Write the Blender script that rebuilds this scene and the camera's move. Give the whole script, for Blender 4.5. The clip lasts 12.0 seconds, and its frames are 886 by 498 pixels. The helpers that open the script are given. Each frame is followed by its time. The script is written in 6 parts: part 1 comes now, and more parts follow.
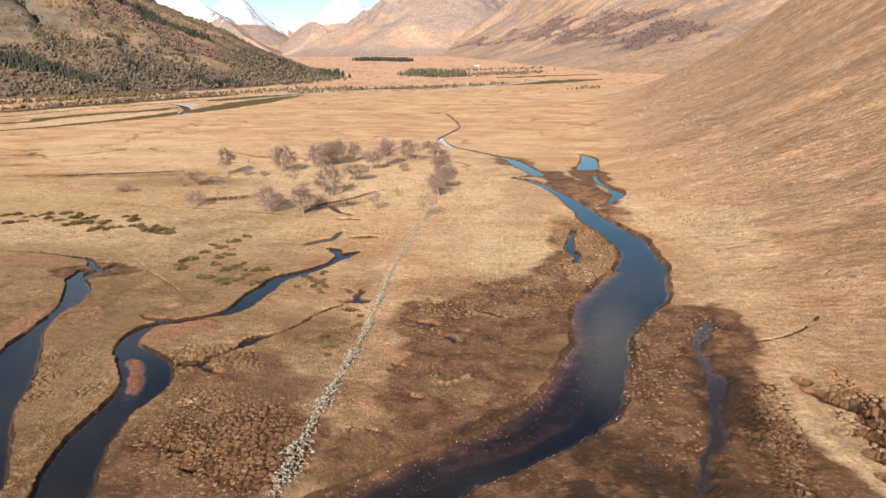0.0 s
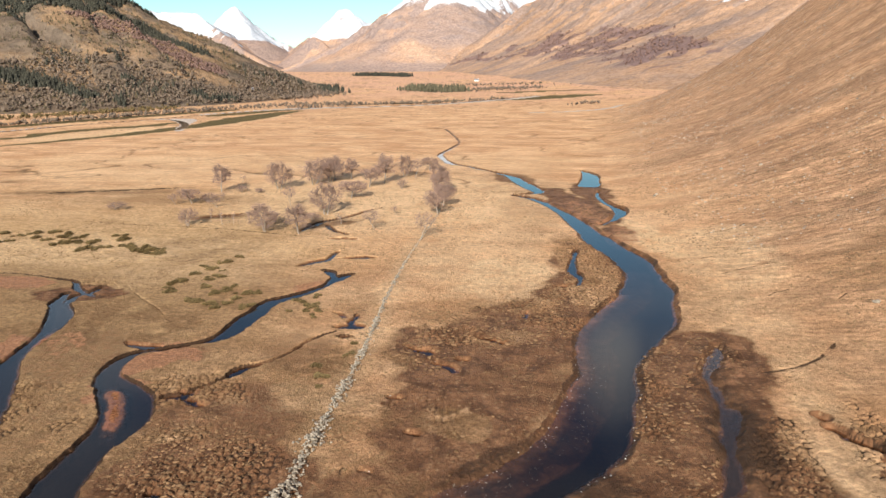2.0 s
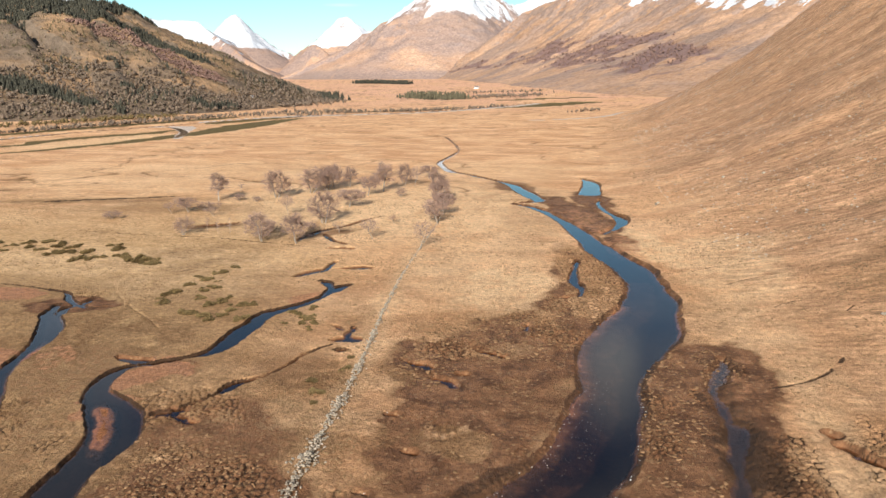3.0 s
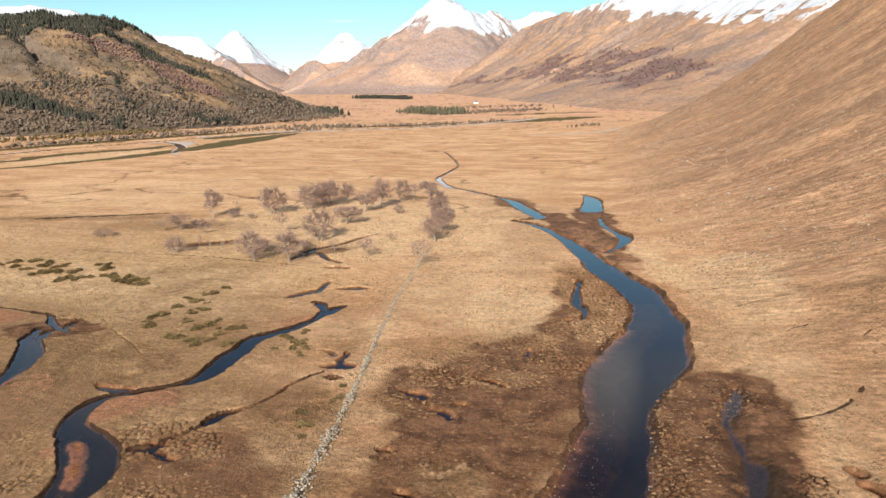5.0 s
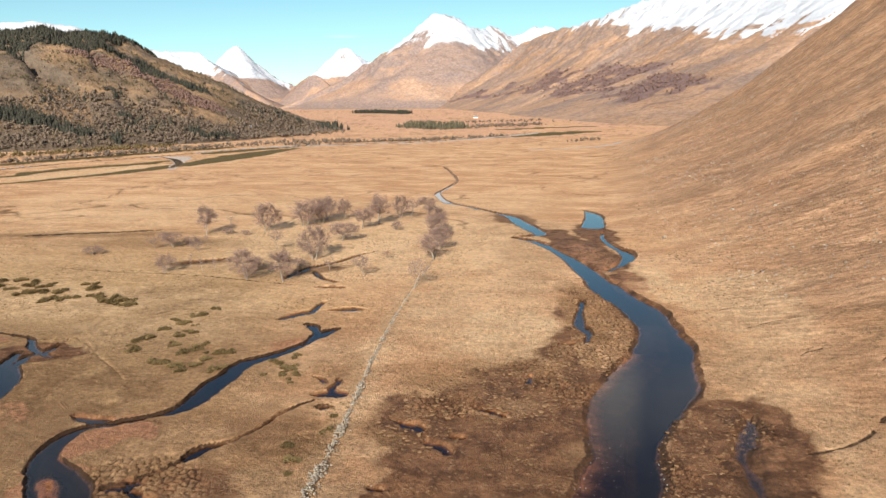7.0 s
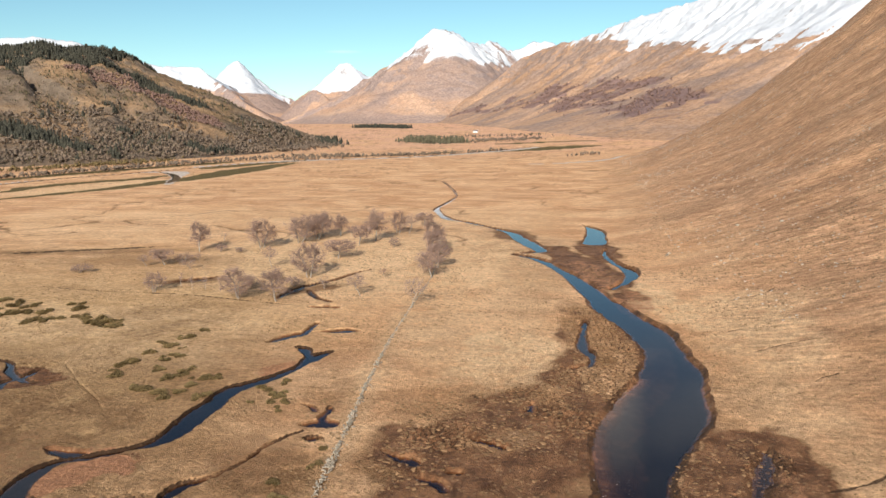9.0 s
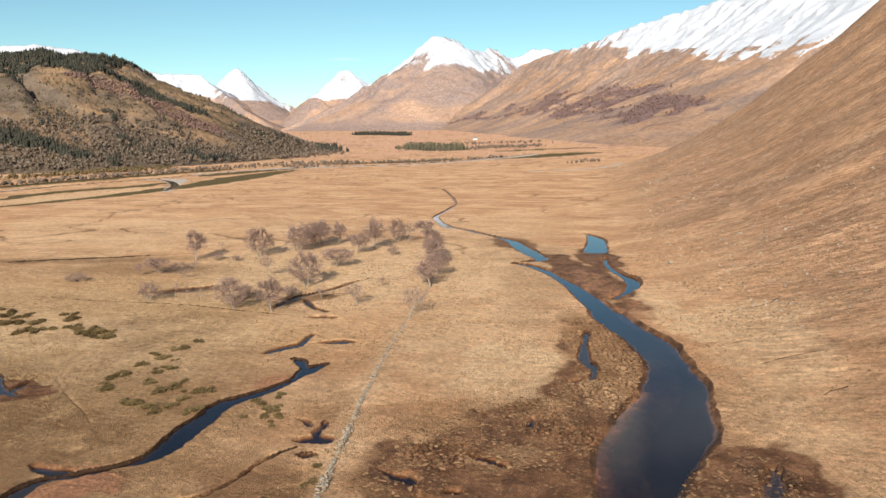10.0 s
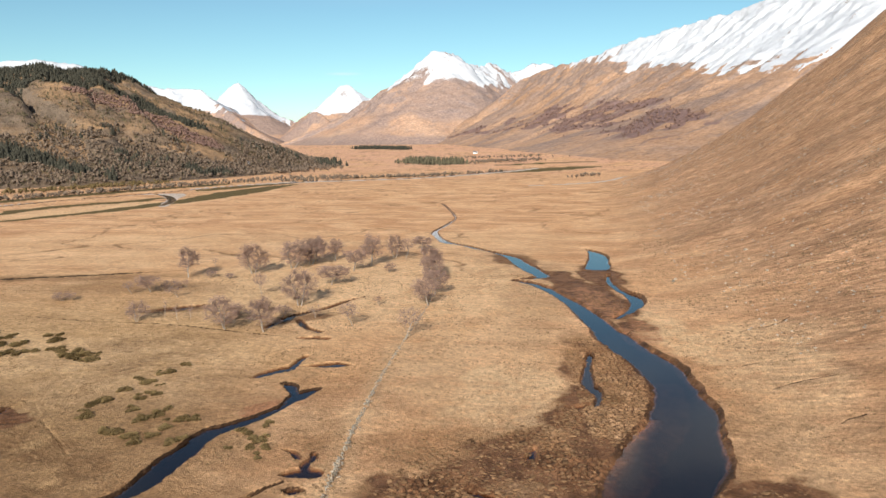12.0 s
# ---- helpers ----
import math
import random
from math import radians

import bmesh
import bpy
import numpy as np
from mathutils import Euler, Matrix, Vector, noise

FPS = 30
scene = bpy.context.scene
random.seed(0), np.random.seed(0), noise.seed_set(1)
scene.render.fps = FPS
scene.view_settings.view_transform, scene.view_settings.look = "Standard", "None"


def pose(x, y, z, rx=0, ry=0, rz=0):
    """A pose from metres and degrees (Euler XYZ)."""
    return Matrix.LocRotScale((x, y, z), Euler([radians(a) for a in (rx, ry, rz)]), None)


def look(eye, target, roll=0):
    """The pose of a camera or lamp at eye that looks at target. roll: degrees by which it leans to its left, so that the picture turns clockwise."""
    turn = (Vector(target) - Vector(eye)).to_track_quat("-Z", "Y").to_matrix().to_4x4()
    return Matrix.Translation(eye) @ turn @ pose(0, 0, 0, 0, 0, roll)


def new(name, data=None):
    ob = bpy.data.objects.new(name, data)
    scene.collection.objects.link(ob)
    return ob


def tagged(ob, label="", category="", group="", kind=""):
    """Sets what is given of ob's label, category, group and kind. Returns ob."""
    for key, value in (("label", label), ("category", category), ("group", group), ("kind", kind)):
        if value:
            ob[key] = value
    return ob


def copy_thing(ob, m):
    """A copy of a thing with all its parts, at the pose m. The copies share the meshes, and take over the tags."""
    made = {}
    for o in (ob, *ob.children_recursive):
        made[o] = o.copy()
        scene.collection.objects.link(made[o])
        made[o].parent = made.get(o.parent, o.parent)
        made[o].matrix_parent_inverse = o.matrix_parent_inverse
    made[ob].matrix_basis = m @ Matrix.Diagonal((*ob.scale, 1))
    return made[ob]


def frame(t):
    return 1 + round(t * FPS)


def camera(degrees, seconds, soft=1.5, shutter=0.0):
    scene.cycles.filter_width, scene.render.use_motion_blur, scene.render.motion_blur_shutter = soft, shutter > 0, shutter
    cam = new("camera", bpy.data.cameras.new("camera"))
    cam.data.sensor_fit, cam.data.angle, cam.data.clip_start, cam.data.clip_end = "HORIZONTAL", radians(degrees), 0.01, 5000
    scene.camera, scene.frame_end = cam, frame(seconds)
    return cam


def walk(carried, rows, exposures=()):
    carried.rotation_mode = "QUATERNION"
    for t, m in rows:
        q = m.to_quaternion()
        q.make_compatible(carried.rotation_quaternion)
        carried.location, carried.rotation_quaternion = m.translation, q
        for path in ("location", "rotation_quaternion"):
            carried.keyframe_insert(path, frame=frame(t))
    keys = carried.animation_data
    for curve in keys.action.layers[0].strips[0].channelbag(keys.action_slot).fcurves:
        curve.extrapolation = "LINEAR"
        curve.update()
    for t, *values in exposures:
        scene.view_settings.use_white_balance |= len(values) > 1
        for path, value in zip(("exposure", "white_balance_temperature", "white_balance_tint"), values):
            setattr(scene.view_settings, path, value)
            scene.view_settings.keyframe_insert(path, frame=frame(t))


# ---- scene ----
cam = camera(63.17, 12.0)
walk(cam, [
    (0.0, look((-0.077, 1.332, 39.568), (-5.857, 97.601, 13.132), -0.352)),
    (1.0, look((-0.076, 3.871, 39.626), (-5.857, 100.397, 14.145), -0.345)),
    (2.0, look((-0.058, 6.424, 39.650), (-5.842, 103.197, 15.126), -0.348)),
    (3.0, look((-0.024, 8.989, 39.644), (-5.812, 106.000, 16.080), -0.359)),
    (4.0, look((0.025, 11.563, 39.617), (-5.769, 108.803, 17.014), -0.377)),
    (5.0, look((0.087, 14.144, 39.576), (-5.713, 111.602, 17.935), -0.400)),
    (6.0, look((0.162, 16.730, 39.528), (-5.646, 114.396, 18.848), -0.428)),
    (7.0, look((0.249, 19.318, 39.480), (-5.568, 117.181, 19.759), -0.459)),
    (8.0, look((0.346, 21.904, 39.440), (-5.481, 119.955, 20.675), -0.492)),
    (9.0, look((0.452, 24.488, 39.414), (-5.385, 122.715, 21.602), -0.526)),
    (10.0, look((0.566, 27.065, 39.411), (-5.281, 125.459, 22.547), -0.559)),
    (11.0, look((0.687, 29.635, 39.437), (-5.170, 128.185, 23.514), -0.591)),
    (12.0, look((0.815, 32.193, 39.500), (-5.054, 130.889, 24.511), -0.620)),
], exposures=[(0.0, 0.62), (6.0, 0.52), (12.0, 0.37)])

# ---- light ----
SUN_ELEVATION, SUN_TURN = radians(26.0), radians(187.0)
world = bpy.data.worlds.new("sky")
scene.world = world
world.use_nodes = True
wn, wl = world.node_tree.nodes, world.node_tree.links
sky = wn.new("ShaderNodeTexSky")
sky.sky_type, sky.sun_disc = "NISHITA", False
sky.sun_elevation, sky.sun_rotation = SUN_ELEVATION, SUN_TURN
sky.altitude, sky.air_density, sky.dust_density, sky.ozone_density = 1200, 1.0, 0.2, 1.6
wn["Background"].inputs["Strength"].default_value = 0.085
tint = wn.new("ShaderNodeMix")
tint.data_type, tint.blend_type = "RGBA", "MULTIPLY"
tint.inputs[0].default_value, tint.inputs[7].default_value = 1.0, (0.84, 1.08, 1.0, 1.0)
wl.new(sky.outputs[0], tint.inputs[6])
# thin high cloud overhead
aim, shift, haze = wn.new("ShaderNodeTexCoord"), wn.new("ShaderNodeMapping"), wn.new("ShaderNodeTexNoise")
shift.inputs["Scale"].default_value, shift.inputs["Location"].default_value = (1.6, 1.6, 3.4), (2.1, 0.7, 0.3)
haze.inputs["Scale"].default_value, haze.inputs["Detail"].default_value, haze.inputs["Roughness"].default_value = 1.3, 6, 0.55
high, much, veil = wn.new("ShaderNodeSeparateXYZ"), wn.new("ShaderNodeMapRange"), wn.new("ShaderNodeMapRange")
much.inputs["From Min"].default_value, much.inputs["From Max"].default_value, much.inputs["To Max"].default_value = 0.46, 0.66, 0.5
veil.inputs["From Min"].default_value, veil.inputs["From Max"].default_value = 0.17, 0.33
both, cloudy = wn.new("ShaderNodeMath"), wn.new("ShaderNodeMix")
both.operation, cloudy.data_type = "MULTIPLY", "RGBA"
cloudy.inputs[7].default_value = (9.0, 9.0, 9.0, 1.0)
for a, b in ((aim.outputs["Generated"], shift.inputs["Vector"]), (shift.outputs[0], haze.inputs["Vector"]), (haze.outputs["Fac"], much.inputs["Value"]), (aim.outputs["Generated"], high.inputs[0]), (high.outputs[2], veil.inputs["Value"]),
             (much.outputs[0], both.inputs[0]), (veil.outputs[0], both.inputs[1]), (both.outputs[0], cloudy.inputs[0]), (tint.outputs[2], cloudy.inputs[6]), (cloudy.outputs[2], wn["Background"].inputs["Color"])):
    wl.new(a, b)
# one soft cloud high over the glen, which the river mirrors, and a wisp low in the north
covers = [both.outputs[0]]
for (east, lift_z), (broad_x, broad_z), thick in (((0.172, 0.385), (0.055, 0.075), 0.8), ((-0.19, 0.0885), (0.03, 0.0032), 0.3)):
    near_it, away, rim, ragged_rim, soft_rim = (wn.new(k) for k in ("ShaderNodeMapping", "ShaderNodeVectorMath", "ShaderNodeMath", "ShaderNodeMath", "ShaderNodeMapRange"))
    near_it.vector_type = "TEXTURE"
    near_it.inputs["Location"].default_value, near_it.inputs["Scale"].default_value = (east, 0.9, lift_z), (broad_x, 1.5, broad_z)
    away.operation, rim.operation, ragged_rim.operation = "LENGTH", "MULTIPLY_ADD", "MAXIMUM"
    rim.inputs[1].default_value = 2.2
    soft_rim.interpolation_type = "SMOOTHSTEP"
    soft_rim.inputs["From Min"].default_value, soft_rim.inputs["From Max"].default_value, soft_rim.inputs["To Max"].default_value = 2.4, 1.3, thick
    for a, b in ((aim.outputs["Generated"], near_it.inputs["Vector"]), (near_it.outputs[0], away.inputs[0]), (haze.outputs["Fac"], rim.inputs[0]), (away.outputs["Value"], rim.inputs[2]), (rim.outputs[0], soft_rim.inputs["Value"]),
                 (covers[-1], ragged_rim.inputs[0]), (soft_rim.outputs[0], ragged_rim.inputs[1])):
        wl.new(a, b)
    covers.append(ragged_rim.outputs[0])
wl.new(covers[-1], cloudy.inputs[0])
# less green high up than at the horizon
lift, hue = wn.new("ShaderNodeMapRange"), wn.new("ShaderNodeMix")
lift.inputs["From Min"].default_value, lift.inputs["From Max"].default_value = 0.16, 0.42
hue.data_type = "RGBA"
hue.inputs[6].default_value, hue.inputs[7].default_value = (0.84, 1.08, 1.0, 1.0), (0.90, 1.0, 1.04, 1.0)
wl.new(high.outputs[2], lift.inputs["Value"])
wl.new(lift.outputs[0], hue.inputs[0])
wl.new(hue.outputs[2], tint.inputs[7])

sun_way = Vector((math.sin(SUN_TURN) * math.cos(SUN_ELEVATION), math.cos(SUN_TURN) * math.cos(SUN_ELEVATION), math.sin(SUN_ELEVATION)))
sun = new("sun", bpy.data.lights.new("sun", "SUN"))
sun.data.energy, sun.data.angle, sun.data.color = 5.5, radians(0.5), (1.0, 0.925, 0.82)
sun.matrix_world = look(sun_way * 300, (0, 0, 0))

# ---- noise and mesh tools ----
def lattice(ix, iy, seed):
    h = (ix.astype(np.int64) * 374761393 + iy.astype(np.int64) * 668265263 + seed * 1442695041) & 0xFFFFFFFF
    h = ((h ^ (h >> 13)) * 1274126177) & 0xFFFFFFFF
    h = ((h ^ (h >> 16)) * 2246822519) & 0xFFFFFFFF
    return ((h ^ (h >> 15)) & 0xFFFFFF) / float(0xFFFFFF)


def value_noise(x, y, seed=0):
    ix, iy = np.floor(x), np.floor(y)
    fx, fy = x - ix, y - iy
    fx, fy = fx * fx * fx * (fx * (fx * 6 - 15) + 10), fy * fy * fy * (fy * (fy * 6 - 15) + 10)
    a, b = lattice(ix, iy, seed), lattice(ix + 1, iy, seed)
    c, d = lattice(ix, iy + 1, seed), lattice(ix + 1, iy + 1, seed)
    return 2 * ((a + (b - a) * fx) * (1 - fy) + (c + (d - c) * fx) * fy) - 1


def fbm(x, y, size, octaves=4, seed=0, ridged=False):
    x, y = np.asarray(x, float) / size, np.asarray(y, float) / size
    x, y = 0.79 * x - 0.61 * y, 0.61 * x + 0.79 * y
    total, amp, norm = 0.0, 1.0, 0.0
    for k in range(octaves):
        n = value_noise(x + 17.3 * k, y - 9.1 * k, seed + k)
        total = total + amp * (1 - 2 * np.abs(n) if ridged else n)
        norm += amp
        x, y = 2.03 * (0.8 * x - 0.6 * y), 2.03 * (0.6 * x + 0.8 * y)
        amp *= 0.5
    return total / norm


def step(a, b, x):
    u = np.clip((x - a) / (b - a), 0, 1)
    return u * u * (3 - 2 * u)


def smooth_line(points, parts=5):
    """A Catmull-Rom line through rows of any width."""
    p = np.array([points[0], *points, points[-1]], float)
    u = np.linspace(0, 1, parts, endpoint=False)[:, None]
    out = []
    for a, b, c, d in zip(p, p[1:], p[2:], p[3:]):
        out.append(0.5 * (2 * b + (c - a) * u + (2 * a - 5 * b + 4 * c - d) * u**2 + (3 * b - a - 3 * c + d) * u**3))
    return np.vstack([*out, p[-1:]])


def edge_distance(line, x, y, reach=30.0):
    """Distance from the edge of a ribbon of rows x, y, half width: negative inside, never more than reach."""
    out = np.full(x.shape, float(reach))
    lo, hi = line[:, :2].min(0) - reach - line[:, 2].max(), line[:, :2].max(0) + reach + line[:, 2].max()
    near = np.nonzero((x > lo[0]) & (x < hi[0]) & (y > lo[1]) & (y < hi[1]))[0]
    px, py, best = x[near], y[near], np.full(near.shape, float(reach))
    for (ax, ay, aw), (bx, by, bw) in zip(line, line[1:]):
        dx, dy = bx - ax, by - ay
        u = np.clip(((px - ax) * dx + (py - ay) * dy) / (dx * dx + dy * dy + 1e-9), 0, 1)
        best = np.minimum(best, np.hypot(px - ax - u * dx, py - ay - u * dy) - (aw + u * (bw - aw)))
    out[near] = best
    return out


def blob(x, y, cx, cy, rx, ry, turn=0.0, soft=0.35):
    """1 inside an ellipse with an uneven edge, 0 outside."""
    out, wide = np.zeros(x.shape), 1.9 * max(rx, ry)
    near = np.nonzero((np.abs(x - cx) < wide) & (np.abs(y - cy) < wide))[0]
    if len(near):
        px, py = x[near] - cx, y[near] - cy
        c, s = math.cos(radians(turn)), math.sin(radians(turn))
        r = np.hypot((px * c + py * s) / rx, (py * c - px * s) / ry) + 0.4 * fbm(x[near], y[near], min(rx, ry) * 0.9, 5, int(abs(cx * 7 + cy * 3)))
        out[near] = 1 - step(1 - soft, 1 + soft, r + 0.12 * fbm(x[near], y[near], 2.2, 3, 97))
    return out


def cracks(x, y, size, seed):
    """How far each place lies inside its cell of a broken crust, in metres: 0 along the cracks."""
    x, y = x / size, y / size
    ix, iy = np.floor(x), np.floor(y)
    first, second = np.full(x.shape, 9.0), np.full(x.shape, 9.0)
    for dx in (-1, 0, 1):
        for dy in (-1, 0, 1):
            jx, jy = ix + dx, iy + dy
            d = np.hypot(jx + 0.1 + 0.8 * lattice(jx, jy, seed) - x, jy + 0.1 + 0.8 * lattice(jx, jy, seed + 1) - y)
            second = np.minimum(second, np.maximum(first, d))
            first = np.minimum(first, d)
    return (second - first) * size


def mesh_from(name, verts, faces, material=None, smooth=False):
    me = bpy.data.meshes.new(name)
    me.from_pydata(verts, [], faces)
    if material:
        me.materials.append(material)
    if smooth:
        me.shade_smooth()
    return me


def sheet(name, xs, ys, zs, material, layers=None):
    """A height field as one mesh; xs, ys, zs are arrays of rows by columns."""
    rows, cols = xs.shape
    me = bpy.data.meshes.new(name)
    me.vertices.add(rows * cols)
    me.vertices.foreach_set("co", np.stack([xs, ys, zs], -1).astype(np.float32).ravel())
    n = np.arange(rows * cols).reshape(rows, cols)
    quads = np.stack([n[:-1, :-1], n[:-1, 1:], n[1:, 1:], n[1:, :-1]], -1).reshape(-1, 4)
    me.loops.add(quads.size)
    me.loops.foreach_set("vertex_index", quads.astype(np.int32).ravel())
    me.polygons.add(len(quads))
    me.polygons.foreach_set("loop_start", np.arange(0, quads.size, 4, dtype=np.int32))
    me.update(calc_edges=True)
    for key, four in (layers or {}).items():
        at = me.attributes.new(key, "FLOAT_COLOR", "POINT")
        at.data.foreach_set("color", np.stack([np.clip(f, 0, 1).ravel() for f in four], -1).astype(np.float32).ravel())
    me.materials.append(material)
    me.shade_smooth()
    return new(name, me)


def part(name, mesh, parent, label=""):
    ob = new(name, mesh)
    ob.parent = parent
    return tagged(ob, label)

# ---- materials ----
class Shader:
    """A small builder of node materials."""

    def __init__(self, name, rough=0.9, metal=0.0, spec=0.2):
        self.mat = bpy.data.materials.new(name)
        self.mat.use_nodes = True
        self.n, self.l = self.mat.node_tree.nodes, self.mat.node_tree.links
        self.b = self.n["Principled BSDF"]
        self.b.inputs["Roughness"].default_value, self.b.inputs["Metallic"].default_value = rough, metal
        self.b.inputs["Specular IOR Level"].default_value = spec
        self.place = self.n.new("ShaderNodeNewGeometry").outputs["Position"]

    def wire(self, socket, value):
        if isinstance(value, (int, float)):
            socket.default_value = value
        elif isinstance(value, tuple):
            socket.default_value = (*value, 1.0) if len(socket.default_value) == 4 else value
        else:
            self.l.new(value, socket)

    def stretch(self, x, y, z, turn=0.0):
        m = self.n.new("ShaderNodeMapping")
        m.vector_type = "TEXTURE"
        m.inputs["Scale"].default_value = (1 / x, 1 / y, 1 / z)
        m.inputs["Rotation"].default_value = (0, 0, radians(turn))
        self.l.new(self.place, m.inputs["Vector"])
        return m.outputs[0]

    def noise(self, scale, detail=4.0, rough=0.55, vector=None, bend=0.0):
        t = self.n.new("ShaderNodeTexNoise")
        t.inputs["Scale"].default_value, t.inputs["Detail"].default_value = scale, detail
        t.inputs["Roughness"].default_value, t.inputs["Distortion"].default_value = rough, bend
        self.l.new(vector or self.place, t.inputs["Vector"])
        return t.outputs["Fac"]

    def cells(self, scale, vector=None, feature="F1"):
        t = self.n.new("ShaderNodeTexVoronoi")
        t.feature = feature
        t.inputs["Scale"].default_value = scale
        self.l.new(vector or self.place, t.inputs["Vector"])
        return t.outputs["Distance"]

    def math(self, op, a, b=0.0, clamp=False):
        t = self.n.new("ShaderNodeMath")
        t.operation, t.use_clamp = op, clamp
        self.wire(t.inputs[0], a)
        self.wire(t.inputs[1], b)
        return t.outputs[0]

    def ramp(self, value, lo, hi):
        t = self.n.new("ShaderNodeMapRange")
        t.interpolation_type = "SMOOTHSTEP"
        self.wire(t.inputs["Value"], value)
        t.inputs["From Min"].default_value, t.inputs["From Max"].default_value = lo, hi
        return t.outputs[0]

    def mix(self, fac, a, b):
        t = self.n.new("ShaderNodeMix")
        t.data_type = "RGBA"
        self.wire(t.inputs[0], fac)
        self.wire(t.inputs[6], a)
        self.wire(t.inputs[7], b)
        return t.outputs[2]

    def times(self, colour, fac):
        t = self.n.new("ShaderNodeVectorMath")
        t.operation = "SCALE"
        self.wire(t.inputs[0], colour)
        self.wire(t.inputs["Scale"], fac)
        return t.outputs[0]

    def layer(self, name):
        t = self.n.new("ShaderNodeAttribute")
        t.attribute_name = name
        s = self.n.new("ShaderNodeSeparateColor")
        self.l.new(t.outputs["Color"], s.inputs[0])
        return s.outputs[0], s.outputs[1], s.outputs[2], t.outputs["Alpha"]

    def ragged(self, mask, grain, amount=0.5):
        """A mask with an edge broken up by a noise."""
        return self.ramp(self.math("ADD", mask, self.math("MULTIPLY", self.math("SUBTRACT", grain, 0.5), amount * 2)), 0.35, 0.65)

    def axis(self, k, vector=None):
        s = self.n.new("ShaderNodeSeparateXYZ")
        self.l.new(vector or self.place, s.inputs[0])
        return s.outputs[k]

    def up(self):
        g = self.n.new("ShaderNodeNewGeometry")
        return self.axis(2, g.outputs["Normal"])

    def chance(self, island=False):
        if island:
            return self.n.new("ShaderNodeNewGeometry").outputs["Random Per Island"]
        return self.n.new("ShaderNodeObjectInfo").outputs["Random"]

    def bump(self, height, strength=0.5, distance=0.1):
        t = self.n.new("ShaderNodeBump")
        t.inputs["Strength"].default_value, t.inputs["Distance"].default_value = strength, distance
        self.wire(t.inputs["Height"], height)
        self.l.new(t.outputs[0], self.b.inputs["Normal"])

    def paint(self, colour, rough=None):
        self.wire(self.b.inputs["Base Color"], colour)
        if rough is not None:
            self.wire(self.b.inputs["Roughness"], rough)
        return self.mat


